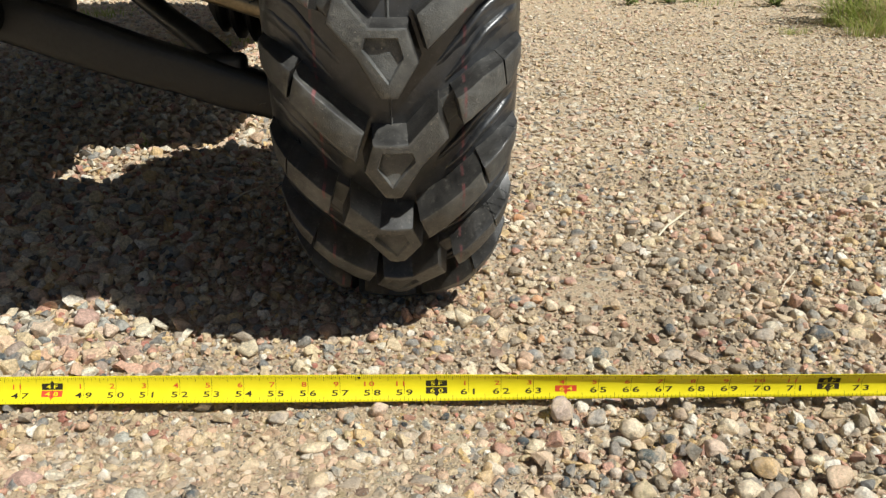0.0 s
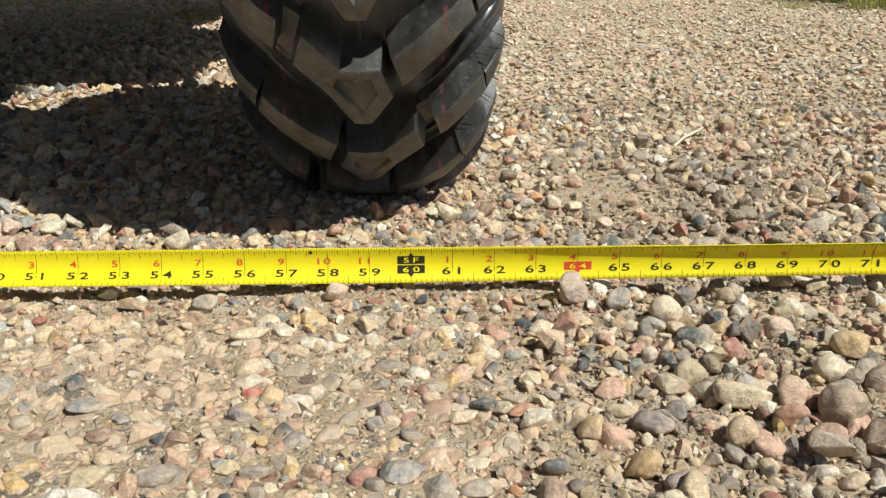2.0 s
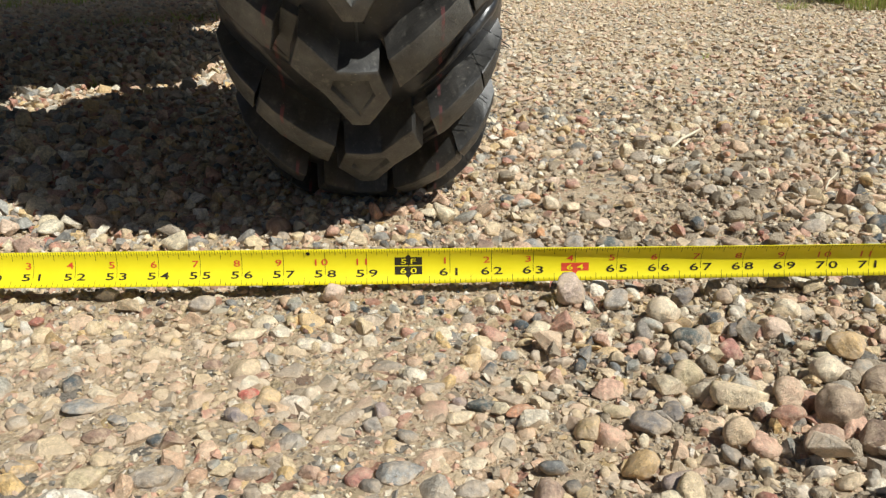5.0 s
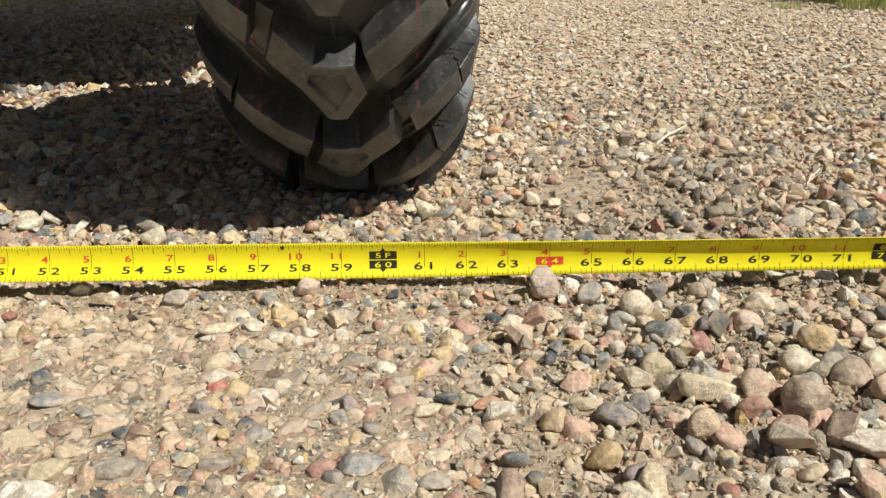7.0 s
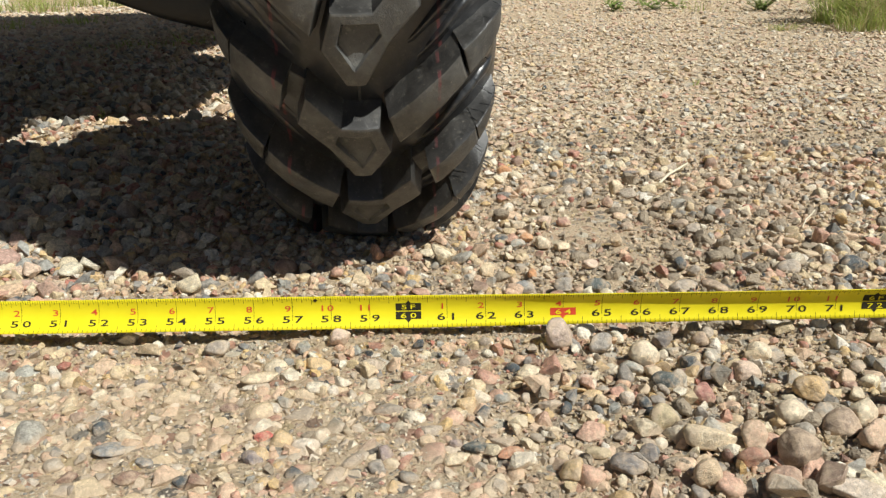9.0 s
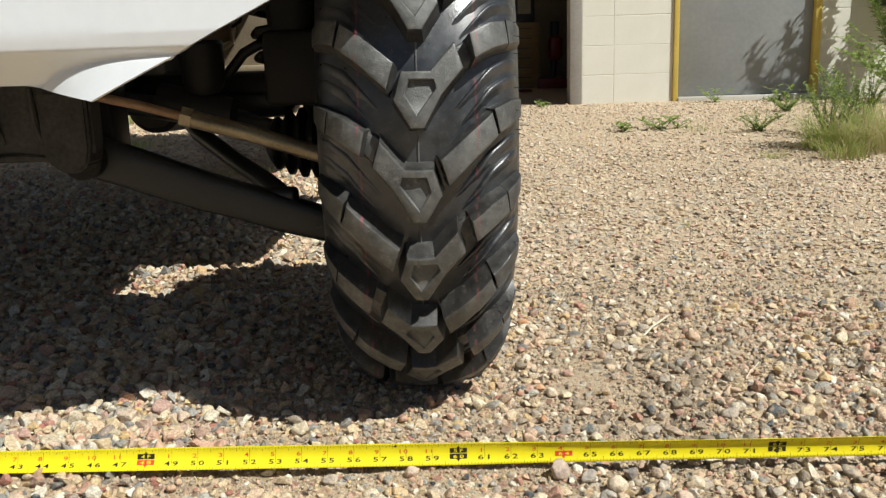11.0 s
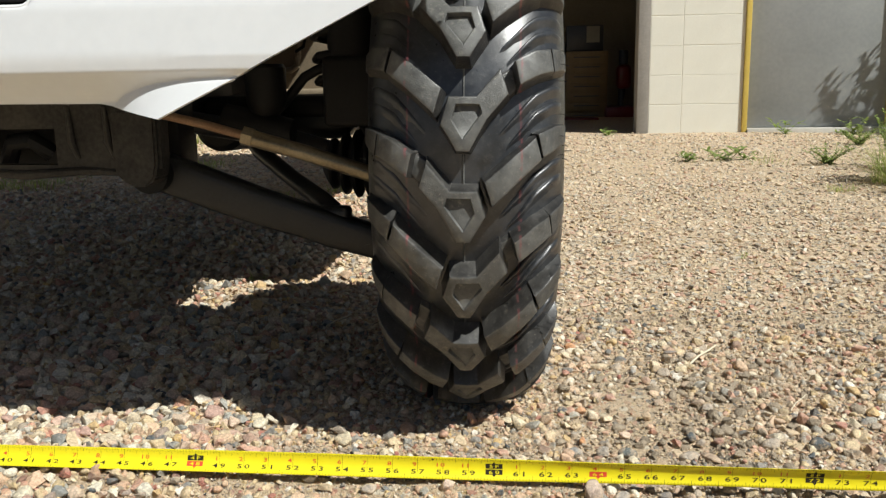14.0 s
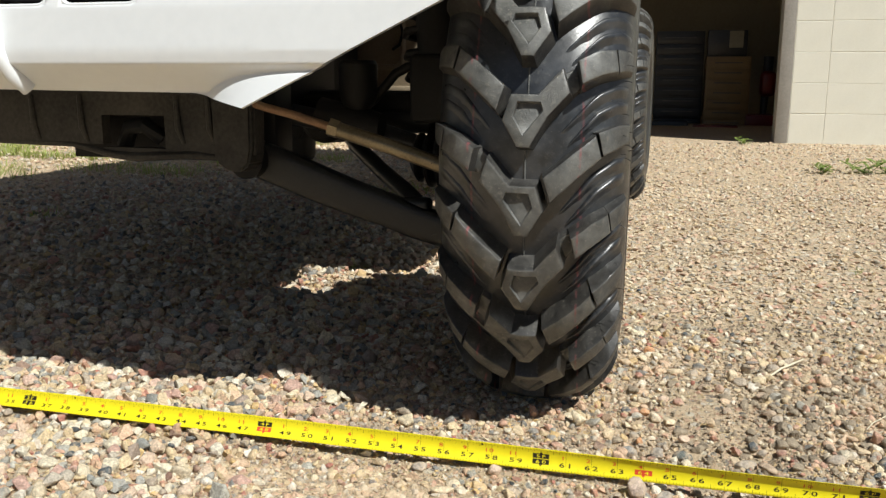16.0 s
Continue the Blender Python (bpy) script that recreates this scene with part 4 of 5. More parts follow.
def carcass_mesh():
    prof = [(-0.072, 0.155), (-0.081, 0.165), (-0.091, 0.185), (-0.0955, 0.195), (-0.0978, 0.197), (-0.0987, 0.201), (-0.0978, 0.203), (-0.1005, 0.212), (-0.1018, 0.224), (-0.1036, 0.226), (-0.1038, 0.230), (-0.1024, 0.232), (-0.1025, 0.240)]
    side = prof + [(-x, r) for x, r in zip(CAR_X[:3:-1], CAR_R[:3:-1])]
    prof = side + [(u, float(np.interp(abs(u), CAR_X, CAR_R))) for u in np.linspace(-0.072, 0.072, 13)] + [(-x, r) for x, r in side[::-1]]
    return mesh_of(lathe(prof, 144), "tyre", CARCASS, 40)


TYRE_MESH = carcass_mesh()


def hairs_mesh():
    """The thin rubber whiskers that a mould leaves along the shoulders."""
    r = random.Random(4)
    bm = bmesh.new()
    for k in range(170):
        side = 1 if r.random() < 0.7 else -1
        t, u = r.uniform(0, 6.283), r.choice((0.098, 0.108, 0.118, 0.128, 0.062))
        root = on_tyre(side * u, t * ARC, 0.9 if u > 0.1 else 0.15)
        out = Vector((side * r.uniform(0.5, 1), 0.25 * r.uniform(-1, 1), 0.25 * r.uniform(-1, 1))) + 0.4 * Vector((0, root.y, root.z)).normalized()
        long = r.uniform(0.004, 0.010)
        tube([root, root + out.normalized() * long * 0.6, root + out.normalized() * long + Vector((0, 0, -0.001))], 0.00035, 4, bm)
    return mesh_of(bm, "whisker", CARCASS, 0)


HAIRS = hairs_mesh()
SEAM = mesh_of(lathe([(-0.0012, 0.3125), (-0.0004, 0.3142), (0.0004, 0.3142), (0.0012, 0.3125)], 144), "mould_seam", LUG, 40)


def rim_mesh():
    bm = lathe([(-0.074, 0.160), (-0.070, 0.166), (-0.060, 0.150), (-0.02, 0.142), (0.03, 0.142), (0.060, 0.150), (0.070, 0.166), (0.074, 0.160), (0.052, 0.140), (0.040, 0.11), (0.048, 0.06), (0.052, 0.03), (0.052, 0.001)], 48)
    return mesh_of(bm, "rim", BLACK_PLASTIC, 30)


RIM = rim_mesh()


def wheel(centre, label, first, camber, steer):
    """A tyre with its tread blocks, ribs and rim, under the vehicle."""
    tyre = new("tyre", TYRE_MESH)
    tyre.parent = vehicle
    tyre.matrix_basis = Matrix.Translation(Vector(centre) - BASE[vehicle.name]) @ Matrix.Rotation(radians(steer), 4, "Z") @ Matrix.Rotation(radians(camber), 4, "Y")
    BASE[tyre.name] = Vector(centre)
    tagged(tyre, label)

    def under(name, data, turn=0.0):
        ob = new(name, data)
        ob.parent = tyre
        ob.matrix_basis = Matrix.Rotation(-turn, 4, "X")
        return ob
    for k in range(24):
        for me in LUGS[k % 2]:
            under("lug", me, radians(first + 15 * k))
        for me in RIBS:
            under("rib", me, radians(first + 15 * k))
    under("rim", RIM)
    under("mould_seam", SEAM)
    under("whisker", HAIRS)["kind"] = "stuff"
    return tyre


wheel((-0.0445, 0.352, 0.316), "new black rubber tyre with deep chevron lugs, faint red rings and dust", -12.0, 0.6, 3.0)
wheel((-0.092, 2.32, 0.316), "new black rubber rear tyre with deep chevron lugs", -4.0, 0.0, 0.0)


# front fascia: a moulded skin with a crease, a lip flaring at its lower corner and a slanting outer edge
def fascia_bottom(x):
    flat = np.interp(x, [-0.62, -0.375, -0.304], [0.3845, 0.3825, 0.3685])
    return flat if x < -0.304 else 0.3685 + (x + 0.304) / 2.02


def fascia_y(x, z):
    upper = np.interp(z, [0.409, 0.425, 0.47, 0.56, 0.70], [-0.0215, -0.0235, -0.019, 0.005, 0.07])
    if z >= 0.412:
        return upper
    y = np.interp(z, [0.384, 0.395, 0.405, 0.412], [0.009, -0.003, -0.014, -0.0220])
    ridge = 0.408 - 0.028 * math.exp(-(x + 0.366) / 0.036)
    if x > -0.366 and z < ridge:
        y0 = np.interp(ridge, [0.384, 0.395, 0.405, 0.412], [0.009, -0.003, -0.014, -0.0220])
        drop = ridge - z
        y = np.interp(z, [0.384, 0.395, 0.405, 0.412], [0.009, -0.003, -0.014, -0.0220]) * (1 - min(1, drop / 0.004)) + (y0 - 0.40 * drop) * min(1, drop / 0.004)
    return y


LEVELS = [float(z) for z in np.r_[np.linspace(0.3695, 0.404, 24), 0.4055, 0.407, 0.4085, 0.410, 0.4115, 0.413, 0.415, 0.418, 0.422, np.linspace(0.428, 0.53, 26), np.linspace(0.545, 0.70, 10)]]


def fascia_mesh():
    bm = bmesh.new()
    xs = list(np.arange(-1.102, -0.36, 0.005)) + list(np.arange(-0.36, -0.18, 0.002)) + list(np.arange(-0.18, 0.0, 0.005))
    rows = []
    for x in xs:
        xx = x if x > XC else 2 * XC - x
        lo = fascia_bottom(xx)
        zs = [lo] + [max(lo, z) if xx < -0.31 else lo + 0.0003 + (z - 0.3695) * (0.7 - lo) / 0.3305 for z in LEVELS]
        col = [bm.verts.new((x, fascia_y(xx, lo) + 0.018, lo + 0.002))]
        col += [bm.verts.new((x, fascia_y(xx, z), z)) for z in zs]
        rows.append(col)
    for a, b in zip(rows, rows[1:]):
        for k in range(len(a) - 1):
            cx, cz = (a[k].co.x + b[k].co.x) / 2, (a[k].co.z + a[k + 1].co.z) / 2
            if any(x0 < cx < x1 and 0.474 < cz < 0.53 for x0, x1 in ((-0.513, -0.420), (-0.602, -0.531))):
                continue
            if k and a[k].co.z == a[k + 1].co.z and b[k].co.z == b[k + 1].co.z:
                continue
            bm.faces.new((a[k], b[k], b[k + 1], a[k + 1]))
    bmesh.ops.remove_doubles(bm, verts=bm.verts, dist=1e-6)
    return bm


fascia = part("fascia", fascia_mesh(), WHITE, vehicle, "glossy white moulded plastic front fascia", 40)
skin = fascia.modifiers.new("skin", "SOLIDIFY")
skin.thickness, skin.offset = 0.003, -1


def ring(x0, x1, z0, z1, corner, y, thick, bm=None):
    pts = []
    for cx, cz, a0 in ((x1 - corner, z1 - corner, 0), (x0 + corner, z1 - corner, 90), (x0 + corner, z0 + corner, 180), (x1 - corner, z0 + corner, 270)):
        for k in range(6):
            a = radians(a0 + 18 * k)
            pts.append((cx + corner * math.cos(a), fascia_y(-0.5, cz + corner * math.sin(a)) + y, cz + corner * math.sin(a)))
    return tube(pts + pts[:1], thick, 8, bm)


for x0, x1 in ((-0.515, -0.418), (-0.604, -0.529)):
    part("vent_rim", ring(x0, x1, 0.4715, 0.533, 0.014, 0.0030, 0.0032), WHITE, fascia)
    bm = box(x0, x1, 0.022, 0.026, 0.470, 0.535)
    for k in range(5):
        box(x0, x1, 0.004, 0.018, 0.478 + 0.011 * k, 0.481 + 0.011 * k, 0.001, bm)
    # floor strip added behind the opening to stop sun leaking below the grille
    box(x0 - 0.004, x1 + 0.004, -0.012, 0.026, 0.4635, 0.4685, 0, bm)
    part("vent_grille", bm, BLACK_PLASTIC, fascia, "black louvred grille")
# raised centre piece with a dark round recess
part("centre_rib", tube([(-0.577, 0.002, 0.386), (-0.583, -0.014, 0.402), (-0.590, -0.024, 0.425), (-0.594, -0.027, 0.45), (-0.594, -0.026, 0.475)], [0.010, 0.0105, 0.009, 0.008, 0.008], 12, None, 0.8), WHITE, fascia)
part("lamp_recess", lathe([(-0.034, 0.031), (-0.037, 0.034), (-0.030, 0.035), (-0.012, 0.030), (-0.012, 0.001)], 32, None, "Y", (-0.632, 0.008, 0.432)), BLACK_PLASTIC, fascia, "dark round recess")
part("lamp_ring", lathe([(-0.030, 0.020), (-0.034, 0.022), (-0.034, 0.026), (-0.028, 0.028)], 32, None, "Y", (-0.632, 0.006, 0.432)), GREY_METAL, fascia, "grey metal ring")

part("hood", box(-1.26, -0.20, 0.03, 0.80, 0.67, 0.76, 0.03, None, 4), WHITE, vehicle, "white plastic hood")
part("body_tub", box(-1.26, -0.37, 1.48, 3.05, 0.45, 0.80, 0.02, box(-1.26, -0.52, 0.735, 1.50, 0.43, 0.798, 0.02, box(-0.53, -0.185, 0.735, 1.50, 0.335, 0.797, 0.02))), BLACK_PLASTIC, vehicle, "black plastic body tub with a flat floor")
# out of view; added to block sun passing between fascia and hood
part("fender", box(-0.24, 0.0, 0.045, 0.315, 0.685, 0.715, 0.01, None, 3), WHITE, vehicle, "unseen white fender plate added to block the sun")
# unseen upper body: a plain box added and sized to cast the long shadow
part("cab_stand_in", box(-1.30, -0.30, 0.80, 3.10, 0.79, 1.98, 0.05, None, 3), BLACK_PLASTIC, vehicle, "plain dark box in place of the unseen cab, for its shadow")
part("front_bulkhead", box(-1.05, -0.46, 0.50, 0.72, 0.335, 0.69, 0.01, box(-1.05, -0.42, 0.30, 0.51, 0.335, 0.687, 0.01)), BLACK_PLASTIC, vehicle, "dark front bulkhead")
part("hub", lathe([(-0.13, 0.045), (-0.10, 0.055), (-0.08, 0.055), (-0.06, 0.09), (-0.055, 0.09), (-0.05, 0.03)], 32, None, "X", (-0.03, 0.352, 0.316)), GREY_METAL, vehicle, "dusty cast hub")

# front frame plate with pressed ribs, a square recess and a hanging bracket
plate_bm = bmesh.new()
for x0, x1, z0, z1 in ((-1.06, -0.611, 0.313, 0.381), (-0.518, -0.39, 0.304, 0.379), (-0.611, -0.518, 0.351, 0.381), (-0.611, -0.518, 0.300, 0.309)):
    box(x0, x1, 0.168, 0.186, z0, z1, 0, plate_bm)
plate = part("front_frame", plate_bm, PLATE, vehicle, "dusty black pressed steel front frame")
for x in (-0.715, -0.640, -0.497, -0.452):
    part("pressed_rib", tube([(x + 0.006, 0.169, 0.316), (x, 0.166, 0.335), (x - 0.003, 0.167, 0.376)], [0.003, 0.0045, 0.003], 8), PLATE, plate)
part("recess_box", box(-0.70, -0.42, 0.225, 0.235, 0.29, 0.40), BLACK_PLASTIC, plate)
part("lower_lip", tube([(-1.06, 0.172, 0.315), (-0.80, 0.172, 0.314), (-0.66, 0.170, 0.312), (-0.60, 0.168, 0.300), (-0.56, 0.168, 0.297), (-0.48, 0.168, 0.302), (-0.44, 0.170, 0.299)], [0.0035, 0.0035, 0.004, 0.005, 0.006, 0.005, 0.004], 10), PLATE, plate)
part("tow_hook", tube([(-0.60, 0.20, 0.31), (-0.58, 0.185, 0.335), (-0.555, 0.18, 0.338), (-0.535, 0.19, 0.32)], 0.011, 10), BLACK_PLASTIC, plate)
bm = bmesh.new()
outline = [(-0.446, 0.372), (-0.446, 0.302), (-0.437, 0.290), (-0.423, 0.283), (-0.408, 0.283), (-0.397, 0.292), (-0.393, 0.310), (-0.392, 0.372)]
loops = [[bm.verts.new((x, y, z)) for x, z in outline] for y in (0.160, 0.200)]
bm.faces.new(loops[0])
bm.faces.new(loops[1])
for k in range(len(outline)):
    bm.faces.new((loops[0][k], loops[0][(k + 1) % 8], loops[1][(k + 1) % 8], loops[1][k]))
bmesh.ops.bevel(bm, geom=bm.edges[:], offset=0.003, segments=2, affect="EDGES")
part("pivot_bracket", bm, PLATE, vehicle, "rounded dusty steel pivot bracket")

# lower control arm, a bent flattened tube with a diagonal brace
arm = part("control_arm", bar([(-0.44, 0.235, 0.300), (-0.412, 0.238, 0.2895), (-0.38, 0.240, 0.278), (-0.35, 0.243, 0.2660), (-0.297, 0.25, 0.2455), (-0.25, 0.256, 0.2300), (-0.21, 0.262, 0.2150), (-0.16, 0.266, 0.200), (-0.10, 0.28, 0.193)],
                              [(0.015, 0.024), (0.016, 0.0245), (0.016, 0.0245), (0.016, 0.0245), (0.016, 0.0232), (0.016, 0.022), (0.017, 0.0225), (0.017, 0.0210), (0.016, 0.019)]), FRAME, vehicle, "bent black steel lower control arm", 50)
part("brace", tube([(-0.375, 0.44, 0.322), (-0.348, 0.40, 0.304), (-0.285, 0.34, 0.272), (-0.235, 0.295, 0.249), (-0.205, 0.268, 0.230)], [0.0115, 0.0115, 0.0115, 0.0125, 0.0135], 12), FRAME, arm, "thin black diagonal brace tube")
part("brace_collar", box(-0.232, -0.190, 0.252, 0.278, 0.218, 0.246, 0.007, None, 3), FRAME, arm)
part("bushing", lathe([(-0.03, 0.012), (-0.03, 0.024), (0.03, 0.024), (0.03, 0.012)], 20, None, "Y", (-0.425, 0.235, 0.293)), BLACK_PLASTIC, arm)
# tie rod: a thin rusty inner rod, a lock nut and a thicker plated sleeve
rod = part("tie_rod", tube([(-0.290, 0.178, 0.339), (-0.222, 0.182, 0.319), (-0.14, 0.19, 0.291), (-0.09, 0.20, 0.275)], 0.0095, 14), ZINC, vehicle, "zinc plated steel tie rod")
part("inner_rod", tube([(-0.40, 0.170, 0.369), (-0.34, 0.175, 0.354), (-0.286, 0.178, 0.338)], 0.0052, 12), RUST, rod, "thin rusty inner rod")
part("lock_nut", tube([(-0.295, 0.1775, 0.3405), (-0.283, 0.1785, 0.337)], 0.0115, 6), ZINC, rod, "brass coloured lock nut")
# drive shaft boot with bellows
prof, a = [], -0.085
for k in range(5):
    big = (0.034, 0.041, 0.045, 0.046, 0.046)[k]
    prof += [(a, big * 0.70), (a + 0.007, big), (a + 0.011, big)]
    a += 0.0165
boot = part("shaft_boot", lathe([(-0.09, 0.014)] + prof + [(a, 0.03), (a, 0.001)], 28, None, "X", (-0.150, 0.34, 0.292)), BLACK_PLASTIC, vehicle, "black rubber bellows boot on the drive shaft")
part("drive_shaft", tube([(-0.50, 0.345, 0.362), (-0.30, 0.342, 0.328), (-0.225, 0.34, 0.306)], 0.015, 12), FRAME, boot)
# wheel well: shock, canister, hose, panel, splash guard
shock = part("shock_absorber", tube([(-0.185, 0.31, 0.345), (-0.190, 0.31, 0.47), (-0.20, 0.32, 0.66)], [0.030, 0.034, 0.034], 18), BLACK_PLASTIC, vehicle, "black shock absorber")
coil = [(-0.20 - 0.002 * k / 8 + 0.041 * math.cos(k * 0.785), 0.332 + 0.041 * math.sin(k * 0.785), 0.385 + 0.0036 * k) for k in range(72)]
part("coil_spring", tube(coil, 0.0058, 8), BLACK_PLASTIC, shock, "black coil spring")
knuckle = part("steering_knuckle", box(-0.223, -0.15, 0.27, 0.36, 0.343, 0.431, 0.008, None, 3), BLACK_PLASTIC, vehicle, "dark steering knuckle")
part("hub_carrier", box(-0.20, -0.10, 0.37, 0.44, 0.27, 0.36, 0.015, None, 3), FRAME, vehicle, "dark hub carrier")
part("canister", lathe([(0.356, 0.001), (0.357, 0.014), (0.364, 0.021), (0.375, 0.0255), (0.418, 0.0265), (0.423, 0.023), (0.423, 0.001)], 28, None, "Z", (-0.303, 0.30, 0)), BLACK_PLASTIC, vehicle, "round black plastic canister")
panel = part("well_panel", box(-0.47, -0.19, 0.716, 0.732, 0.362, 0.75, 0.006), TAN_PLASTIC, vehicle, "dusty tan inner panel")
part("panel_rib", tube([(-0.45, 0.714, 0.424), (-0.41, 0.713, 0.421), (-0.388, 0.712, 0.420), (-0.376, 0.712, 0.427), (-0.373, 0.713, 0.445), (-0.375, 0.714, 0.50)], 0.006, 8), TAN_PLASTIC, panel)
part("panel_tray", box(-0.47, -0.20, 0.700, 0.716, 0.376, 0.388, 0.003), TAN_PLASTIC, panel)
part("lower_housing", box(-0.42, -0.16, 0.37, 0.492, 0.348, 0.382, 0.012, None, 3), BLACK_PLASTIC, vehicle, "dark lower housing")
part("lower_guard", box(-0.335, -0.212, 0.372, 0.45, 0.322, 0.366, 0.016, None, 3), FRAME, vehicle, "dark dusty guard under the housing")
part("coolant_hose", tube([(-0.222, 0.32, 0.419), (-0.239, 0.32, 0.415), (-0.257, 0.32, 0.406), (-0.270, 0.32, 0.391), (-0.289, 0.32, 0.370), (-0.31, 0.32, 0.355)], 0.0065, 12), BLACK_PLASTIC, vehicle, "curved black rubber hose")
part("thin_wire", tube([(-0.300, 0.43, 0.50), (-0.285, 0.425, 0.485), (-0.279, 0.42, 0.465), (-0.284, 0.42, 0.448), (-0.296, 0.425, 0.442)], 0.0024, 8), BLACK_PLASTIC, vehicle)
casting = part("mount_casting", box(-0.90, -0.806, 1.26, 1.32, 0.188, 0.45, 0.024, None, 4), BLACK_PLASTIC, vehicle, "dusty cast frame mount with a round hole")
part("mount_hole", lathe([(-0.006, 0.001), (-0.006, 0.015), (-0.003, 0.021), (0.004, 0.021)], 24, None, "Y", (-0.841, 1.258, 0.268)), BLACK_PLASTIC, casting, "dark round hole")
part("frame_tower", box(-0.44, -0.400, 0.245, 0.30, 0.285, 0.40, 0.006), BLACK_PLASTIC, vehicle, "dark upright frame tube")
part("gear_case", lathe([(-0.06, 0.001), (-0.06, 0.034), (-0.052, 0.042), (0.045, 0.046), (0.06, 0.040), (0.06, 0.001)], 32, None, "Y", (-0.447, 0.57, 0.337)), BLACK_PLASTIC, vehicle, "round black gear case under the frame")
part("rack_boot", tube([(-0.36, 0.30, 0.355), (-0.30, 0.30, 0.338), (-0.27, 0.30, 0.335)], [0.020, 0.024, 0.018], 16), BLACK_PLASTIC, vehicle, "dark rubber boot")

# ---- building ----
WALL_Y = 5.415
building = bmesh.new()
for x0, x1, z0, z1 in ((0.812, 1.444, 0, 2.9), (2.448, 6.2, 0, 2.9), (1.444, 2.448, 2.1, 2.9), (-3.0, 0.812, 2.35, 2.9), (-7.0, -3.0, 0, 2.9)):
    box(x0, x1, WALL_Y + 0.010, WALL_Y + 0.20, z0 - 0.03, z1, 0, building)
wall = single("wall_front", building, MORTAR, (0, WALL_Y, 0), "cream painted concrete block wall of a workshop", "wall", kind="structure", smooth=0)

shop = bmesh.new()
box(-7.0, 6.2, 10.6, 10.75, -0.05, 2.9, 0, shop)
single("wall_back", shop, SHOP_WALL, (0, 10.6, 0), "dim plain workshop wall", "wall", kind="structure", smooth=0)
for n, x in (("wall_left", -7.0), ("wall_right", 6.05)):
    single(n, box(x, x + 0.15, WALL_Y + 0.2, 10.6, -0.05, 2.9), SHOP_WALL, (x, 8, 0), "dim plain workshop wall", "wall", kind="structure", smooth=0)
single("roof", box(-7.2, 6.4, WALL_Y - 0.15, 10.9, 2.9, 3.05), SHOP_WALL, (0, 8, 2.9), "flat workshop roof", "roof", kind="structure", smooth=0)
FLOOR_Z = -0.07
single("shop_floor", box(-6.85, 6.05, WALL_Y + 0.02, 10.6, -0.16, FLOOR_Z), SHOP_FLOOR, (0, 8, 0), "worn concrete workshop floor slab", "floor", kind="structure", smooth=0)
single("threshold", box(-3.0, 0.72, WALL_Y - 0.10, WALL_Y + 0.02, -0.16, -0.012, 0.006), SHOP_FLOOR, (-1, WALL_Y, 0), "dark concrete door threshold", "threshold", kind="structure")
jamb = single("door_jamb", box(0.730, 0.811, WALL_Y - 0.004, WALL_Y + 0.19, -0.02, 2.4, 0.004), JAMB, (0.77, WALL_Y, 0), "grey weathered metal jamb of the open garage door", "door jamb", kind="structure")

door = thing("door_1", (1.94, WALL_Y, 0), "closed grey painted steel door in a yellow frame", "door", kind="structure")
part("door_leaf", box(1.482, 2.40, WALL_Y + 0.035, WALL_Y + 0.08, 0.035, 2.06, 0.004), DOOR_PAINT, door)
for x0, x1 in ((1.446, 1.480), (2.402, 2.446)):
    part("door_frame", box(x0, x1, WALL_Y - 0.012, WALL_Y + 0.15, 0.0, 2.10, 0.004), YELLOW_PAINT, door, "yellow painted steel frame")
part("door_head", box(1.480, 2.402, WALL_Y - 0.012, WALL_Y + 0.15, 2.062, 2.10, 0.003), YELLOW_PAINT, door, "yellow painted steel frame")
part("door_sill", box(1.480, 2.402, WALL_Y - 0.03, WALL_Y + 0.12, -0.03, 0.032, 0.006), CONCRETE, door, "pale concrete sill")

meter = thing("meter_box", (2.86, WALL_Y, 0.6), "grey metal service box on the block wall", "service box")
part("case", box(2.79, 3.02, WALL_Y - 0.11, WALL_Y + 0.012, 0.60, 0.95, 0.02, None, 3), GREY_METAL, meter)

# inside the workshop
def drawer_cabinet(x0, x1, y, high, rows, mat, label, front):
    ob = thing("drawer_cabinet", ((x0 + x1) / 2, y + 0.25, FLOOR_Z), label, "cabinet")
    part("body", box(x0, x1, y + 0.02, y + 0.5, FLOOR_Z, high, 0.006), mat, ob)
    step = (high - FLOOR_Z - 0.05) / rows
    for k in range(rows):
        z = FLOOR_Z + 0.03 + step * k
        d = part("drawer", box(x0 + 0.015, x1 - 0.015, y, y + 0.02, z, z + step * 0.82, 0.004), front, ob)
        part("handle", box(x0 + 0.08, x1 - 0.08, y - FLOOR_Z, y - 0.002, z + step * 0.52, z + step * 0.64, 0.003), GREY_METAL, d)
    return ob


drawer_cabinet(-0.16, 0.30, 8.2, 0.90, 9, DARK_STEEL, "black steel tool cabinet with shallow drawers", DARK_STEEL)
drawer_cabinet(0.325, 0.745, 8.2, 0.655, 7, WOOD, "low wooden chest of drawers on the workshop floor", WOOD)
crate = thing("grey_case", (0.53, 8.45, 0.655), "grey case with a white paper on it, on the wooden chest", "case")
part("shell", box(0.33, 0.70, 8.25, 8.62, 0.657, 0.91, 0.012), DARK_STEEL, crate)
# white sheet in the wall's tone: the indoor dimness is in its colour
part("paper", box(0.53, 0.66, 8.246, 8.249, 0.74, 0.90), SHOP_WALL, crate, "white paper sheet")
jack = thing("trolley_jack", (0.93, 8.3, FLOOR_Z), "red trolley jack with an upright black handle", "jack")
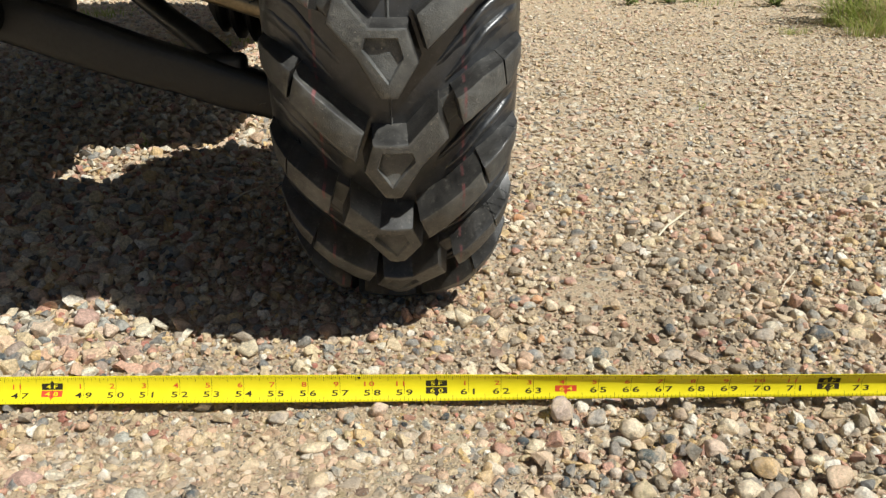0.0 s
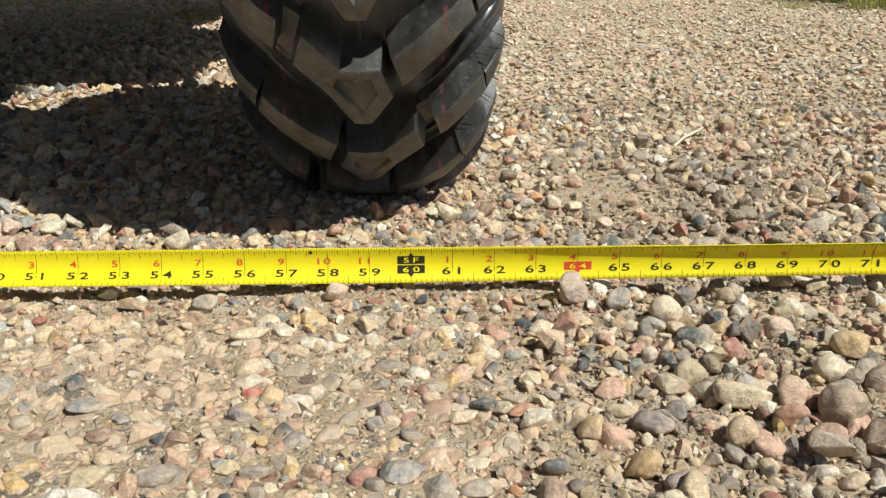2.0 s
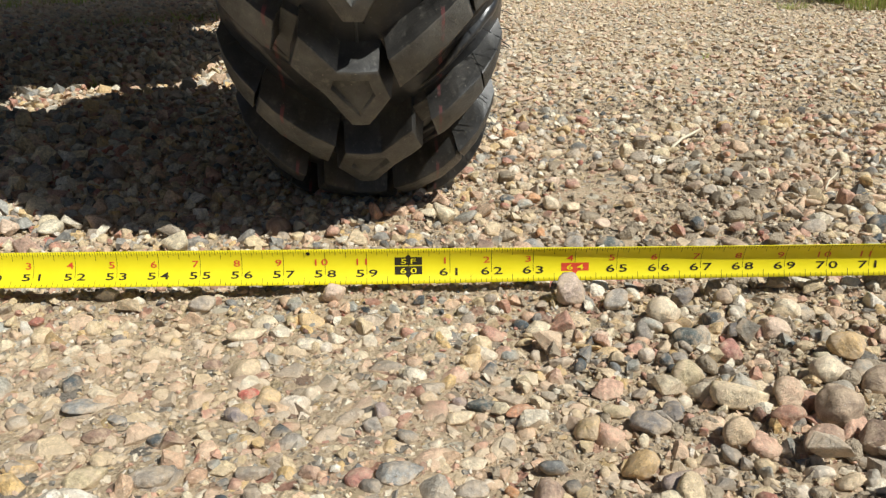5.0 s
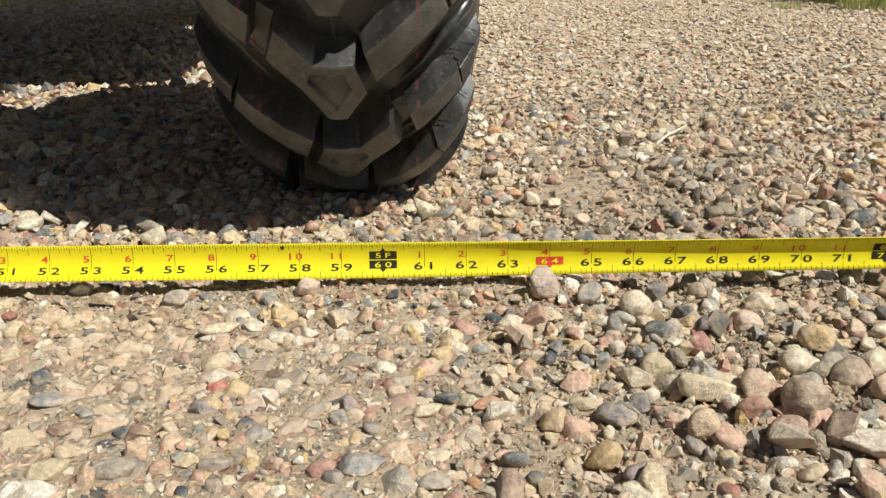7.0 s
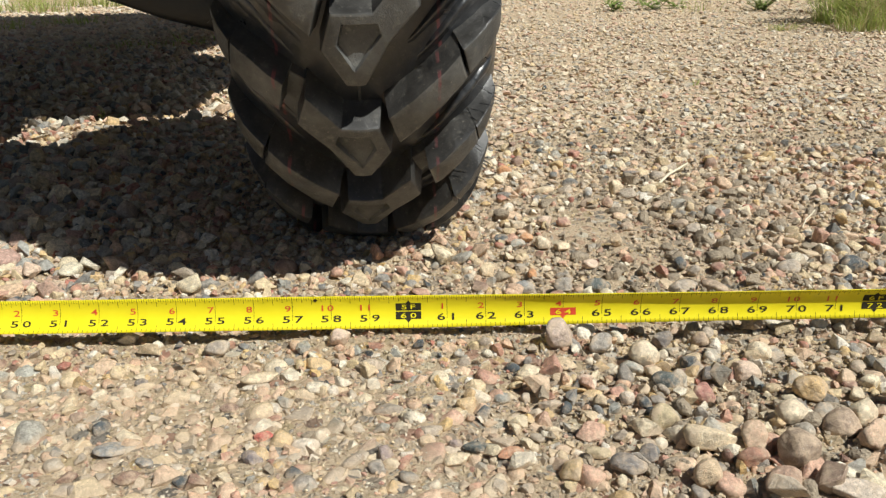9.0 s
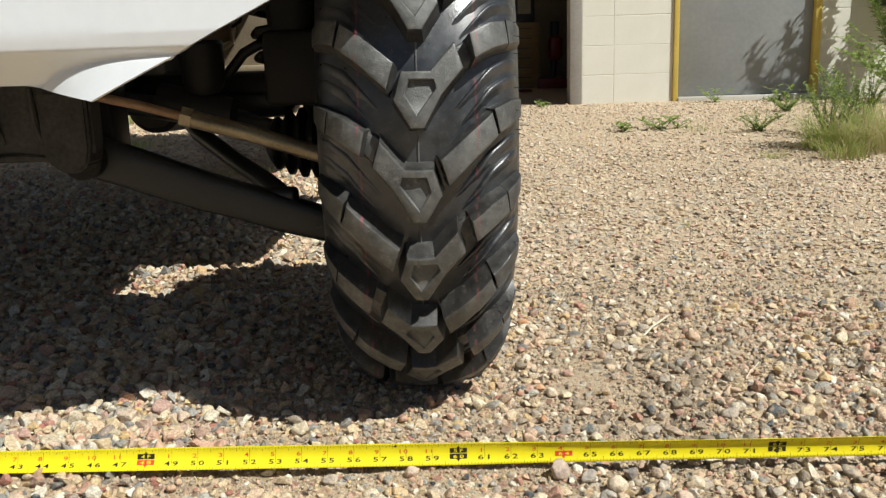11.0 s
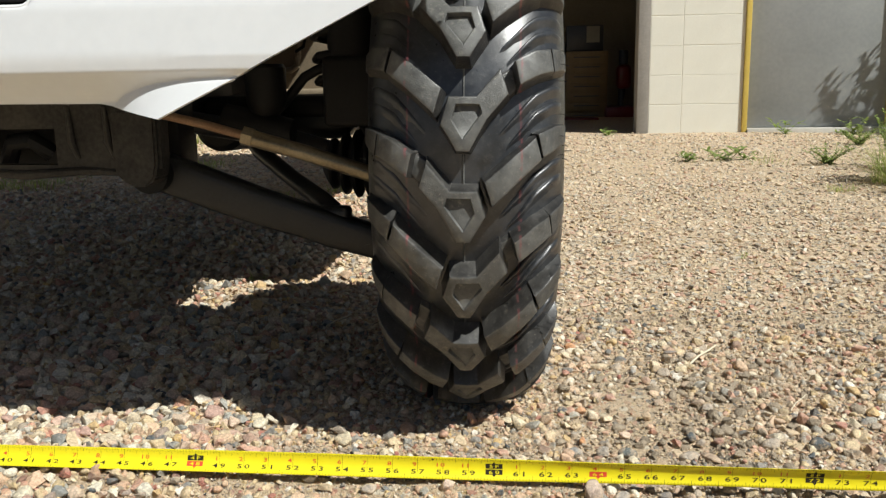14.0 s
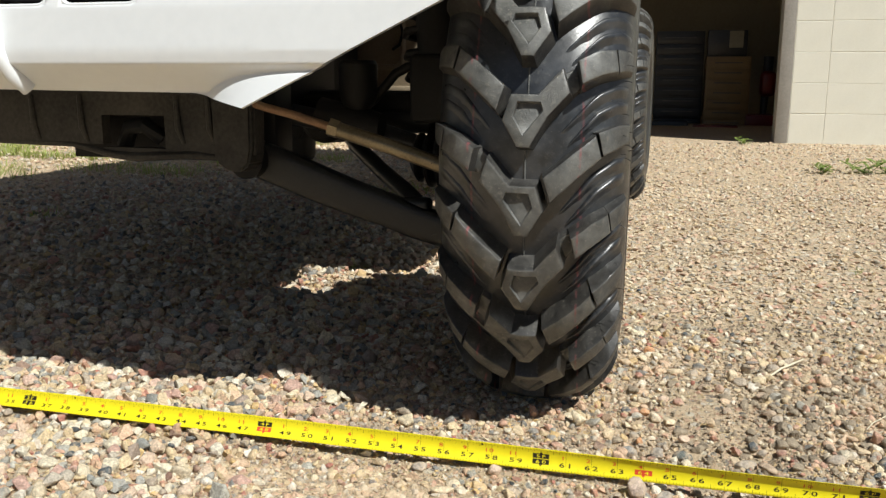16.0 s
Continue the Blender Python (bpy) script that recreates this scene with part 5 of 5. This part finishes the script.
part("chassis", box(0.72, 1.02, 8.1, 8.55, FLOOR_Z + 0.02, 0.10, 0.02), RED_PAINT, jack)
part("handle", tube([(0.90, 8.45, 0.10), (0.92, 8.5, 0.40), (0.93, 8.52, 0.66)], [0.03, 0.045, 0.05], 12), DARK_STEEL, jack)
part("head", box(0.85, 1.00, 8.38, 8.50, 0.27, 0.52, 0.05, None, 3), RED_PAINT, jack)
for x in (0.75, 0.99):
    for y in (8.15, 8.5):
        part("wheel", lathe([(-0.02, 0.001), (-0.02, 0.04), (0.02, 0.04), (0.02, 0.001)], 16, None, "X", (x, y, FLOOR_Z + 0.04)), DARK_STEEL, jack)
tray = thing("red_tray", (0.45, 7.6, FLOOR_Z), "red metal tray on the workshop floor", "tray")
part("tray_body", box(0.22, 0.62, 7.5, 7.75, FLOOR_Z, 0.02, 0.015), RED_PAINT, tray)
bin_ = thing("parts_bin", (0.05, 7.7, FLOOR_Z), "dark bin of parts on the workshop floor", "bin")
part("bin_body", box(-0.15, 0.18, 7.6, 7.85, FLOOR_Z, 0.05, 0.02), DARK_STEEL, bin_)


# ---- plants ----
def blades(bm, r, x, y, count, spread, high, width, lean=0.35):
    for _ in range(count):
        a, d = r.uniform(0, 6.283), spread * r.random() ** 0.7
        px, py = x + d * math.cos(a), y + d * math.sin(a)
        root = Vector((px, py, float(ground_height(px, py)) - 0.004))
        tall = high * r.uniform(0.45, 1.0)
        out = Vector((math.cos(a + r.uniform(-1.2, 1.2)), math.sin(a + r.uniform(-1.2, 1.2)), 0)) * tall * lean * r.uniform(0.3, 2.8)
        side = Vector((-out.y, out.x, 0)).normalized() * width * r.uniform(0.6, 1.2) if out.length > 1e-6 else Vector((width, 0, 0))
        last = None
        for k in range(5):
            f = k / 4
            p = root + out * f * f + Vector((0, 0, tall * (f - 0.25 * f * f * lean * 2)))
            w = side * (1 - f) ** 0.6 * 0.5
            pair = (bm.verts.new(p - w), bm.verts.new(p + w)) if k < 4 else (bm.verts.new(p),)
            if last:
                bm.faces.new((*last, *pair[::-1]))
            last = pair


def leaf(bm, root, way, long, wide):
    way = way.normalized()
    side = way.cross(Vector((0, 0, 1)))
    side = (side if side.length > 1e-3 else Vector((1, 0, 0))).normalized()
    up = side.cross(way)
    rows = []
    for f, w, lift in ((0.0, 0.12, 0), (0.3, 0.85, 0.06), (0.6, 0.9, 0.06), (0.85, 0.45, 0.0)):
        c = root + way * long * f
        rows.append([bm.verts.new(c - side * wide * w / 2 + up * lift * long), bm.verts.new(c), bm.verts.new(c + side * wide * w / 2 + up * lift * long)])
    tip = bm.verts.new(root + way * long - up * 0.1 * long)
    for a, b in zip(rows, rows[1:]):
        bm.faces.new((a[0], a[1], b[1], b[0]))
        bm.faces.new((a[1], a[2], b[2], b[1]))
    bm.faces.new((rows[-1][0], rows[-1][1], tip))
    bm.faces.new((rows[-1][1], rows[-1][2], tip))


def weed(x, y, high, spread, leaves, seed, label, long=0.03, stems=5):
    """A leafy weed: thin branching stems and a part of small leaves."""
    r = random.Random(seed)
    z = float(ground_height(x, y))
    ob = thing("weed", (x, y, z), label, "weed", "weeds in the yard")
    stem, green = bmesh.new(), bmesh.new()
    for s in range(stems):
        a = 6.283 * s / stems + r.uniform(-0.5, 0.5)
        tall = high * r.uniform(0.55, 1.0)
        pts = [Vector((x, y, z - 0.005)) + Vector((math.cos(a), math.sin(a), 0)) * spread * f ** 1.3 * r.uniform(0.85, 1.1) + Vector((r.uniform(-1, 1), r.uniform(-1, 1), 0)) * 0.012 + Vector((0, 0, tall * f)) for f in (0, 0.25, 0.5, 0.75, 1)]
        tube(pts, [0.0020, 0.0017, 0.0014, 0.0011, 0.0006], 5, stem)
        for _ in range(leaves // stems):
            f = r.uniform(0.05, 1.0) * 4
            k = min(3, int(f))
            root = pts[k].lerp(pts[k + 1], f - k)
            b = r.uniform(0, 6.283)
            leaf(green, root, Vector((math.cos(b), math.sin(b), r.uniform(-0.15, 0.8))), long * r.uniform(0.6, 1.3), long * r.uniform(0.3, 0.5))
    part("stem", stem, TWIG, ob)["kind"] = "stuff"
    part("foliage", green, LEAF, ob, smooth=60)["kind"] = "stuff"
    return ob


def tuft(x, y, count, spread, high, seed, label, dry=0.15, width=0.004):
    r = random.Random(seed)
    z = float(ground_height(x, y))
    ob = thing("grass_tuft", (x, y, z), label, "grass", "grass tufts in the yard")
    bm, old = bmesh.new(), bmesh.new()
    blades(bm, r, x, y, round(count * (1 - dry)), spread, high, width, 0.55)
    blades(old, r, x, y, max(1, round(count * dry)), spread, high * 1.05, width * 0.8, 0.8)
    part("green_grass", bm, GRASS, ob, smooth=60)["kind"] = "stuff"
    part("dry_grass", old, DRY, ob, smooth=60)["kind"] = "stuff"
    return ob


tuft(1.29, 2.19, 200, 0.08, 0.14, 1, "low green grass at the foot of a tall clump", 0.35, 0.003)
tuft(1.47, 2.36, 480, 0.13, 0.28, 2, "tall straw-coloured grass clump with bent stalks", 0.8, 0.0032)
tuft(1.35, 2.44, 380, 0.11, 0.25, 23, "thick green grass clump among leafy weeds", 0.2, 0.004)
tuft(1.70, 2.70, 320, 0.18, 0.30, 25, "thick green and straw-coloured grass clump", 0.4, 0.005)
tuft(1.07, 2.25, 70, 0.05, 0.05, 3, "short green grass tuft in gravel", 0.4, 0.0028)
weed(1.36, 2.50, 0.29, 0.11, 1500, 5, "bushy leafy green weed behind the grass clump", 0.017, 20)
weed(1.62, 2.85, 0.36, 0.20, 2200, 6, "bushy leafy green weed in front of the door", 0.020, 22)
weed(0.735, 3.30, 0.055, 0.04, 30, 7, "small bright green weed in gravel", 0.04)
weed(0.92, 3.38, 0.065, 0.11, 50, 8, "low spreading green weed in gravel", 0.045)
weed(1.02, 3.40, 0.05, 0.06, 24, 9, "low spreading green weed in gravel", 0.035)
weed(0.52, 5.27, 0.05, 0.06, 24, 10, "small green weed at the workshop door", 0.05)
weed(1.68, 5.20, 0.10, 0.10, 40, 12, "small green weed at the door sill", 0.05)
weed(2.08, 5.10, 0.13, 0.09, 50, 13, "small green weed at the door sill", 0.05)
weed(1.30, 3.12, 0.095, 0.10, 560, 14, "low bushy green weed in the gravel", 0.017, 16)
tuft(1.08, 3.20, 24, 0.10, 0.09, 15, "sparse green grass in the gravel", 0.3, 0.003)
weed(1.80, 4.20, 0.10, 0.13, 500, 26, "low bushy green weed near the door", 0.024, 14)

def bare_shrub(base, fork, tips, seed, label):
    """A leaning stem that forks into thin crooked branches with short side twigs and a few leaves."""
    r = random.Random(seed)
    ob = thing("bare_shrub", base, label, "shrub")
    part("stem", tube([base, Vector(base).lerp(Vector(fork), 0.5) + Vector((0.03, 0, 0)), fork], [0.016, 0.013, 0.010], 7), TWIG, ob)
    green = bmesh.new()
    for tip in tips:
        a, b = Vector(fork), Vector(tip)
        wiggle = lambda size: Vector((r.uniform(-1, 1), r.uniform(-1, 1), r.uniform(-1, 1))) * size
        pts = [a.lerp(b, f) + wiggle(0.035 * (0 < f < 1)) + Vector((0, 0, 0.05 * math.sin(3.14 * f))) for f in (0, 0.2, 0.4, 0.6, 0.8, 1)]
        bm = tube(pts, [0.009, 0.0075, 0.006, 0.005, 0.004, 0.002], 6)
        for k in range(1, 6):
            end = pts[k] + (b - a).normalized() * 0.06 + wiggle(0.09)
            tube([pts[k], pts[k].lerp(end, 0.5) + wiggle(0.012), end], [0.004, 0.003, 0.0015], 5, bm)
            for _ in range(4):
                leaf(green, end + wiggle(0.02), wiggle(1.0) + Vector((0, 0, 0.2)), r.uniform(0.02, 0.045), r.uniform(0.012, 0.02))
        part("branch", bm, TWIG, ob)
    part("foliage", green, LEAF, ob, smooth=60)["kind"] = "stuff"


bare_shrub((3.30, 4.85, 0), (3.20, 4.85, 1.30), ((2.90, 4.85, 1.46), (2.98, 4.84, 1.68), (3.13, 4.86, 1.70), (2.93, 4.88, 1.35), (3.19, 4.83, 1.58)), 16, "leaning bare-branched shrub beside the grey door")
weed(2.86, 5.10, 1.25, 0.34, 3600, 17, "tall dense leafy shrub against the block wall", 0.05, 28)
weed(2.70, 4.70, 0.55, 0.40, 1300, 24, "bushy leafy weed in front of the shrubs", 0.05, 14)
tuft(0.50, 1.15, 16, 0.015, 0.022, 18, "tiny green grass sprig in gravel", 0.1, 0.002)
tuft(-0.54, 0.90, 26, 0.022, 0.035, 19, "small sprig of grass at the edge of the shade", 0.1, 0.002)
tuft(-0.94, 2.13, 70, 0.12, 0.06, 20, "short grass growing in the shade of the vehicle", 0.1)
tuft(-0.76, 2.25, 70, 0.12, 0.06, 21, "short grass growing in the shade of the vehicle", 0.1)
tuft(-1.675, 1.29, 30, 0.05, 0.06, 22, "short grass growing in the shade of the vehicle", 0.1)
r = random.Random(30)
for k in range(9):
    tuft(-2.9 + 0.16 * k + r.uniform(-0.1, 0.1), 2.1 + 0.12 * k + r.uniform(-0.35, 0.35), 130, 0.17, 0.08, 40 + k, "short sparse grass in gravel", 0.12)
for k in range(7):
    tuft(-3.9 + 0.3 * k + r.uniform(-0.1, 0.1), 3.6 + 0.12 * k + r.uniform(-0.2, 0.3), 90, 0.20, 0.14, 60 + k, "short green grass in sunlit gravel", 0.25, 0.006)
for k in range(8):
    tuft(-3.75 + 0.14 * k, 3.25 - 0.05 * k + r.uniform(-0.15, 0.15), 110, 0.12, 0.07, 90 + k, "low green grass at the edge of the shade", 0.1, 0.006)
for k in range(4):
    tuft(-2.5 + 0.22 * k, 5.0 + r.uniform(-0.2, 0.2), 90, 0.16, 0.16, 80 + k, "green grass along the building", 0.2, 0.006)


def stalk(x0, y0, x1, y1, lift, thick, label):
    z0, z1 = float(ground_height(x0, y0)) + 0.006, float(ground_height(x1, y1)) + 0.006 + lift
    pts = [(x0, y0, z0), ((2 * x0 + x1) / 3, (2 * y0 + y1) / 3 + 0.002, z0 + (z1 - z0) / 3 + 0.002), ((x0 + 2 * x1) / 3, (y0 + 2 * y1) / 3, z0 + 2 * (z1 - z0) / 3 + 0.001), (x1, y1, z1)]
    single("straw", tube(pts, [thick, thick * 1.05, thick, thick * 0.8], 6), STRAW, (x0, y0, z0), label, "straw", "straws on the gravel")


stalk(0.256, 0.390, 0.308, 0.472, 0.002, 0.0014, "short pale dry straw lying on gravel")
stalk(0.346, 0.222, 0.378, 0.274, 0.004, 0.0006, "thin dry grass stalk leaning on gravel")
stalk(-0.30, 0.55, -0.27, 0.60, 0.006, 0.0010, "thin dry stalk lying in shade")

# ---- blocks of the wall, course by course ----
SHARED = {}


def blocks(x_from, x_to, first, z_to, rows):
    """Stack-bonded blocks, 0.4 by 0.2 m, with recessed joints."""
    x = first
    while x < x_to - 0.02:
        a, b = max(x, x_from) + 0.0008, min(x + 0.4, x_to) - 0.0008
        if b - a > 0.03:
            for k in range(rows):
                key = round(b - a, 3)
                if key not in SHARED:
                    SHARED[key] = mesh_of(box(0, b - a, -0.0025, 0.012, 0.0008, 0.1992, 0.0022, None, 1), "block", BLOCK, 30)
                ob = new("block", SHARED[key])
                ob.parent, ob.location = wall, (a, 0.010, 0.2 * k + (0.0015 if (k * 7 + round(x * 10)) % 3 else -0.0005))
        x += 0.4


blocks(0.814, 1.444, 0.634, 2.9, 14)
blocks(2.450, 4.4, 2.248, 2.9, 14)
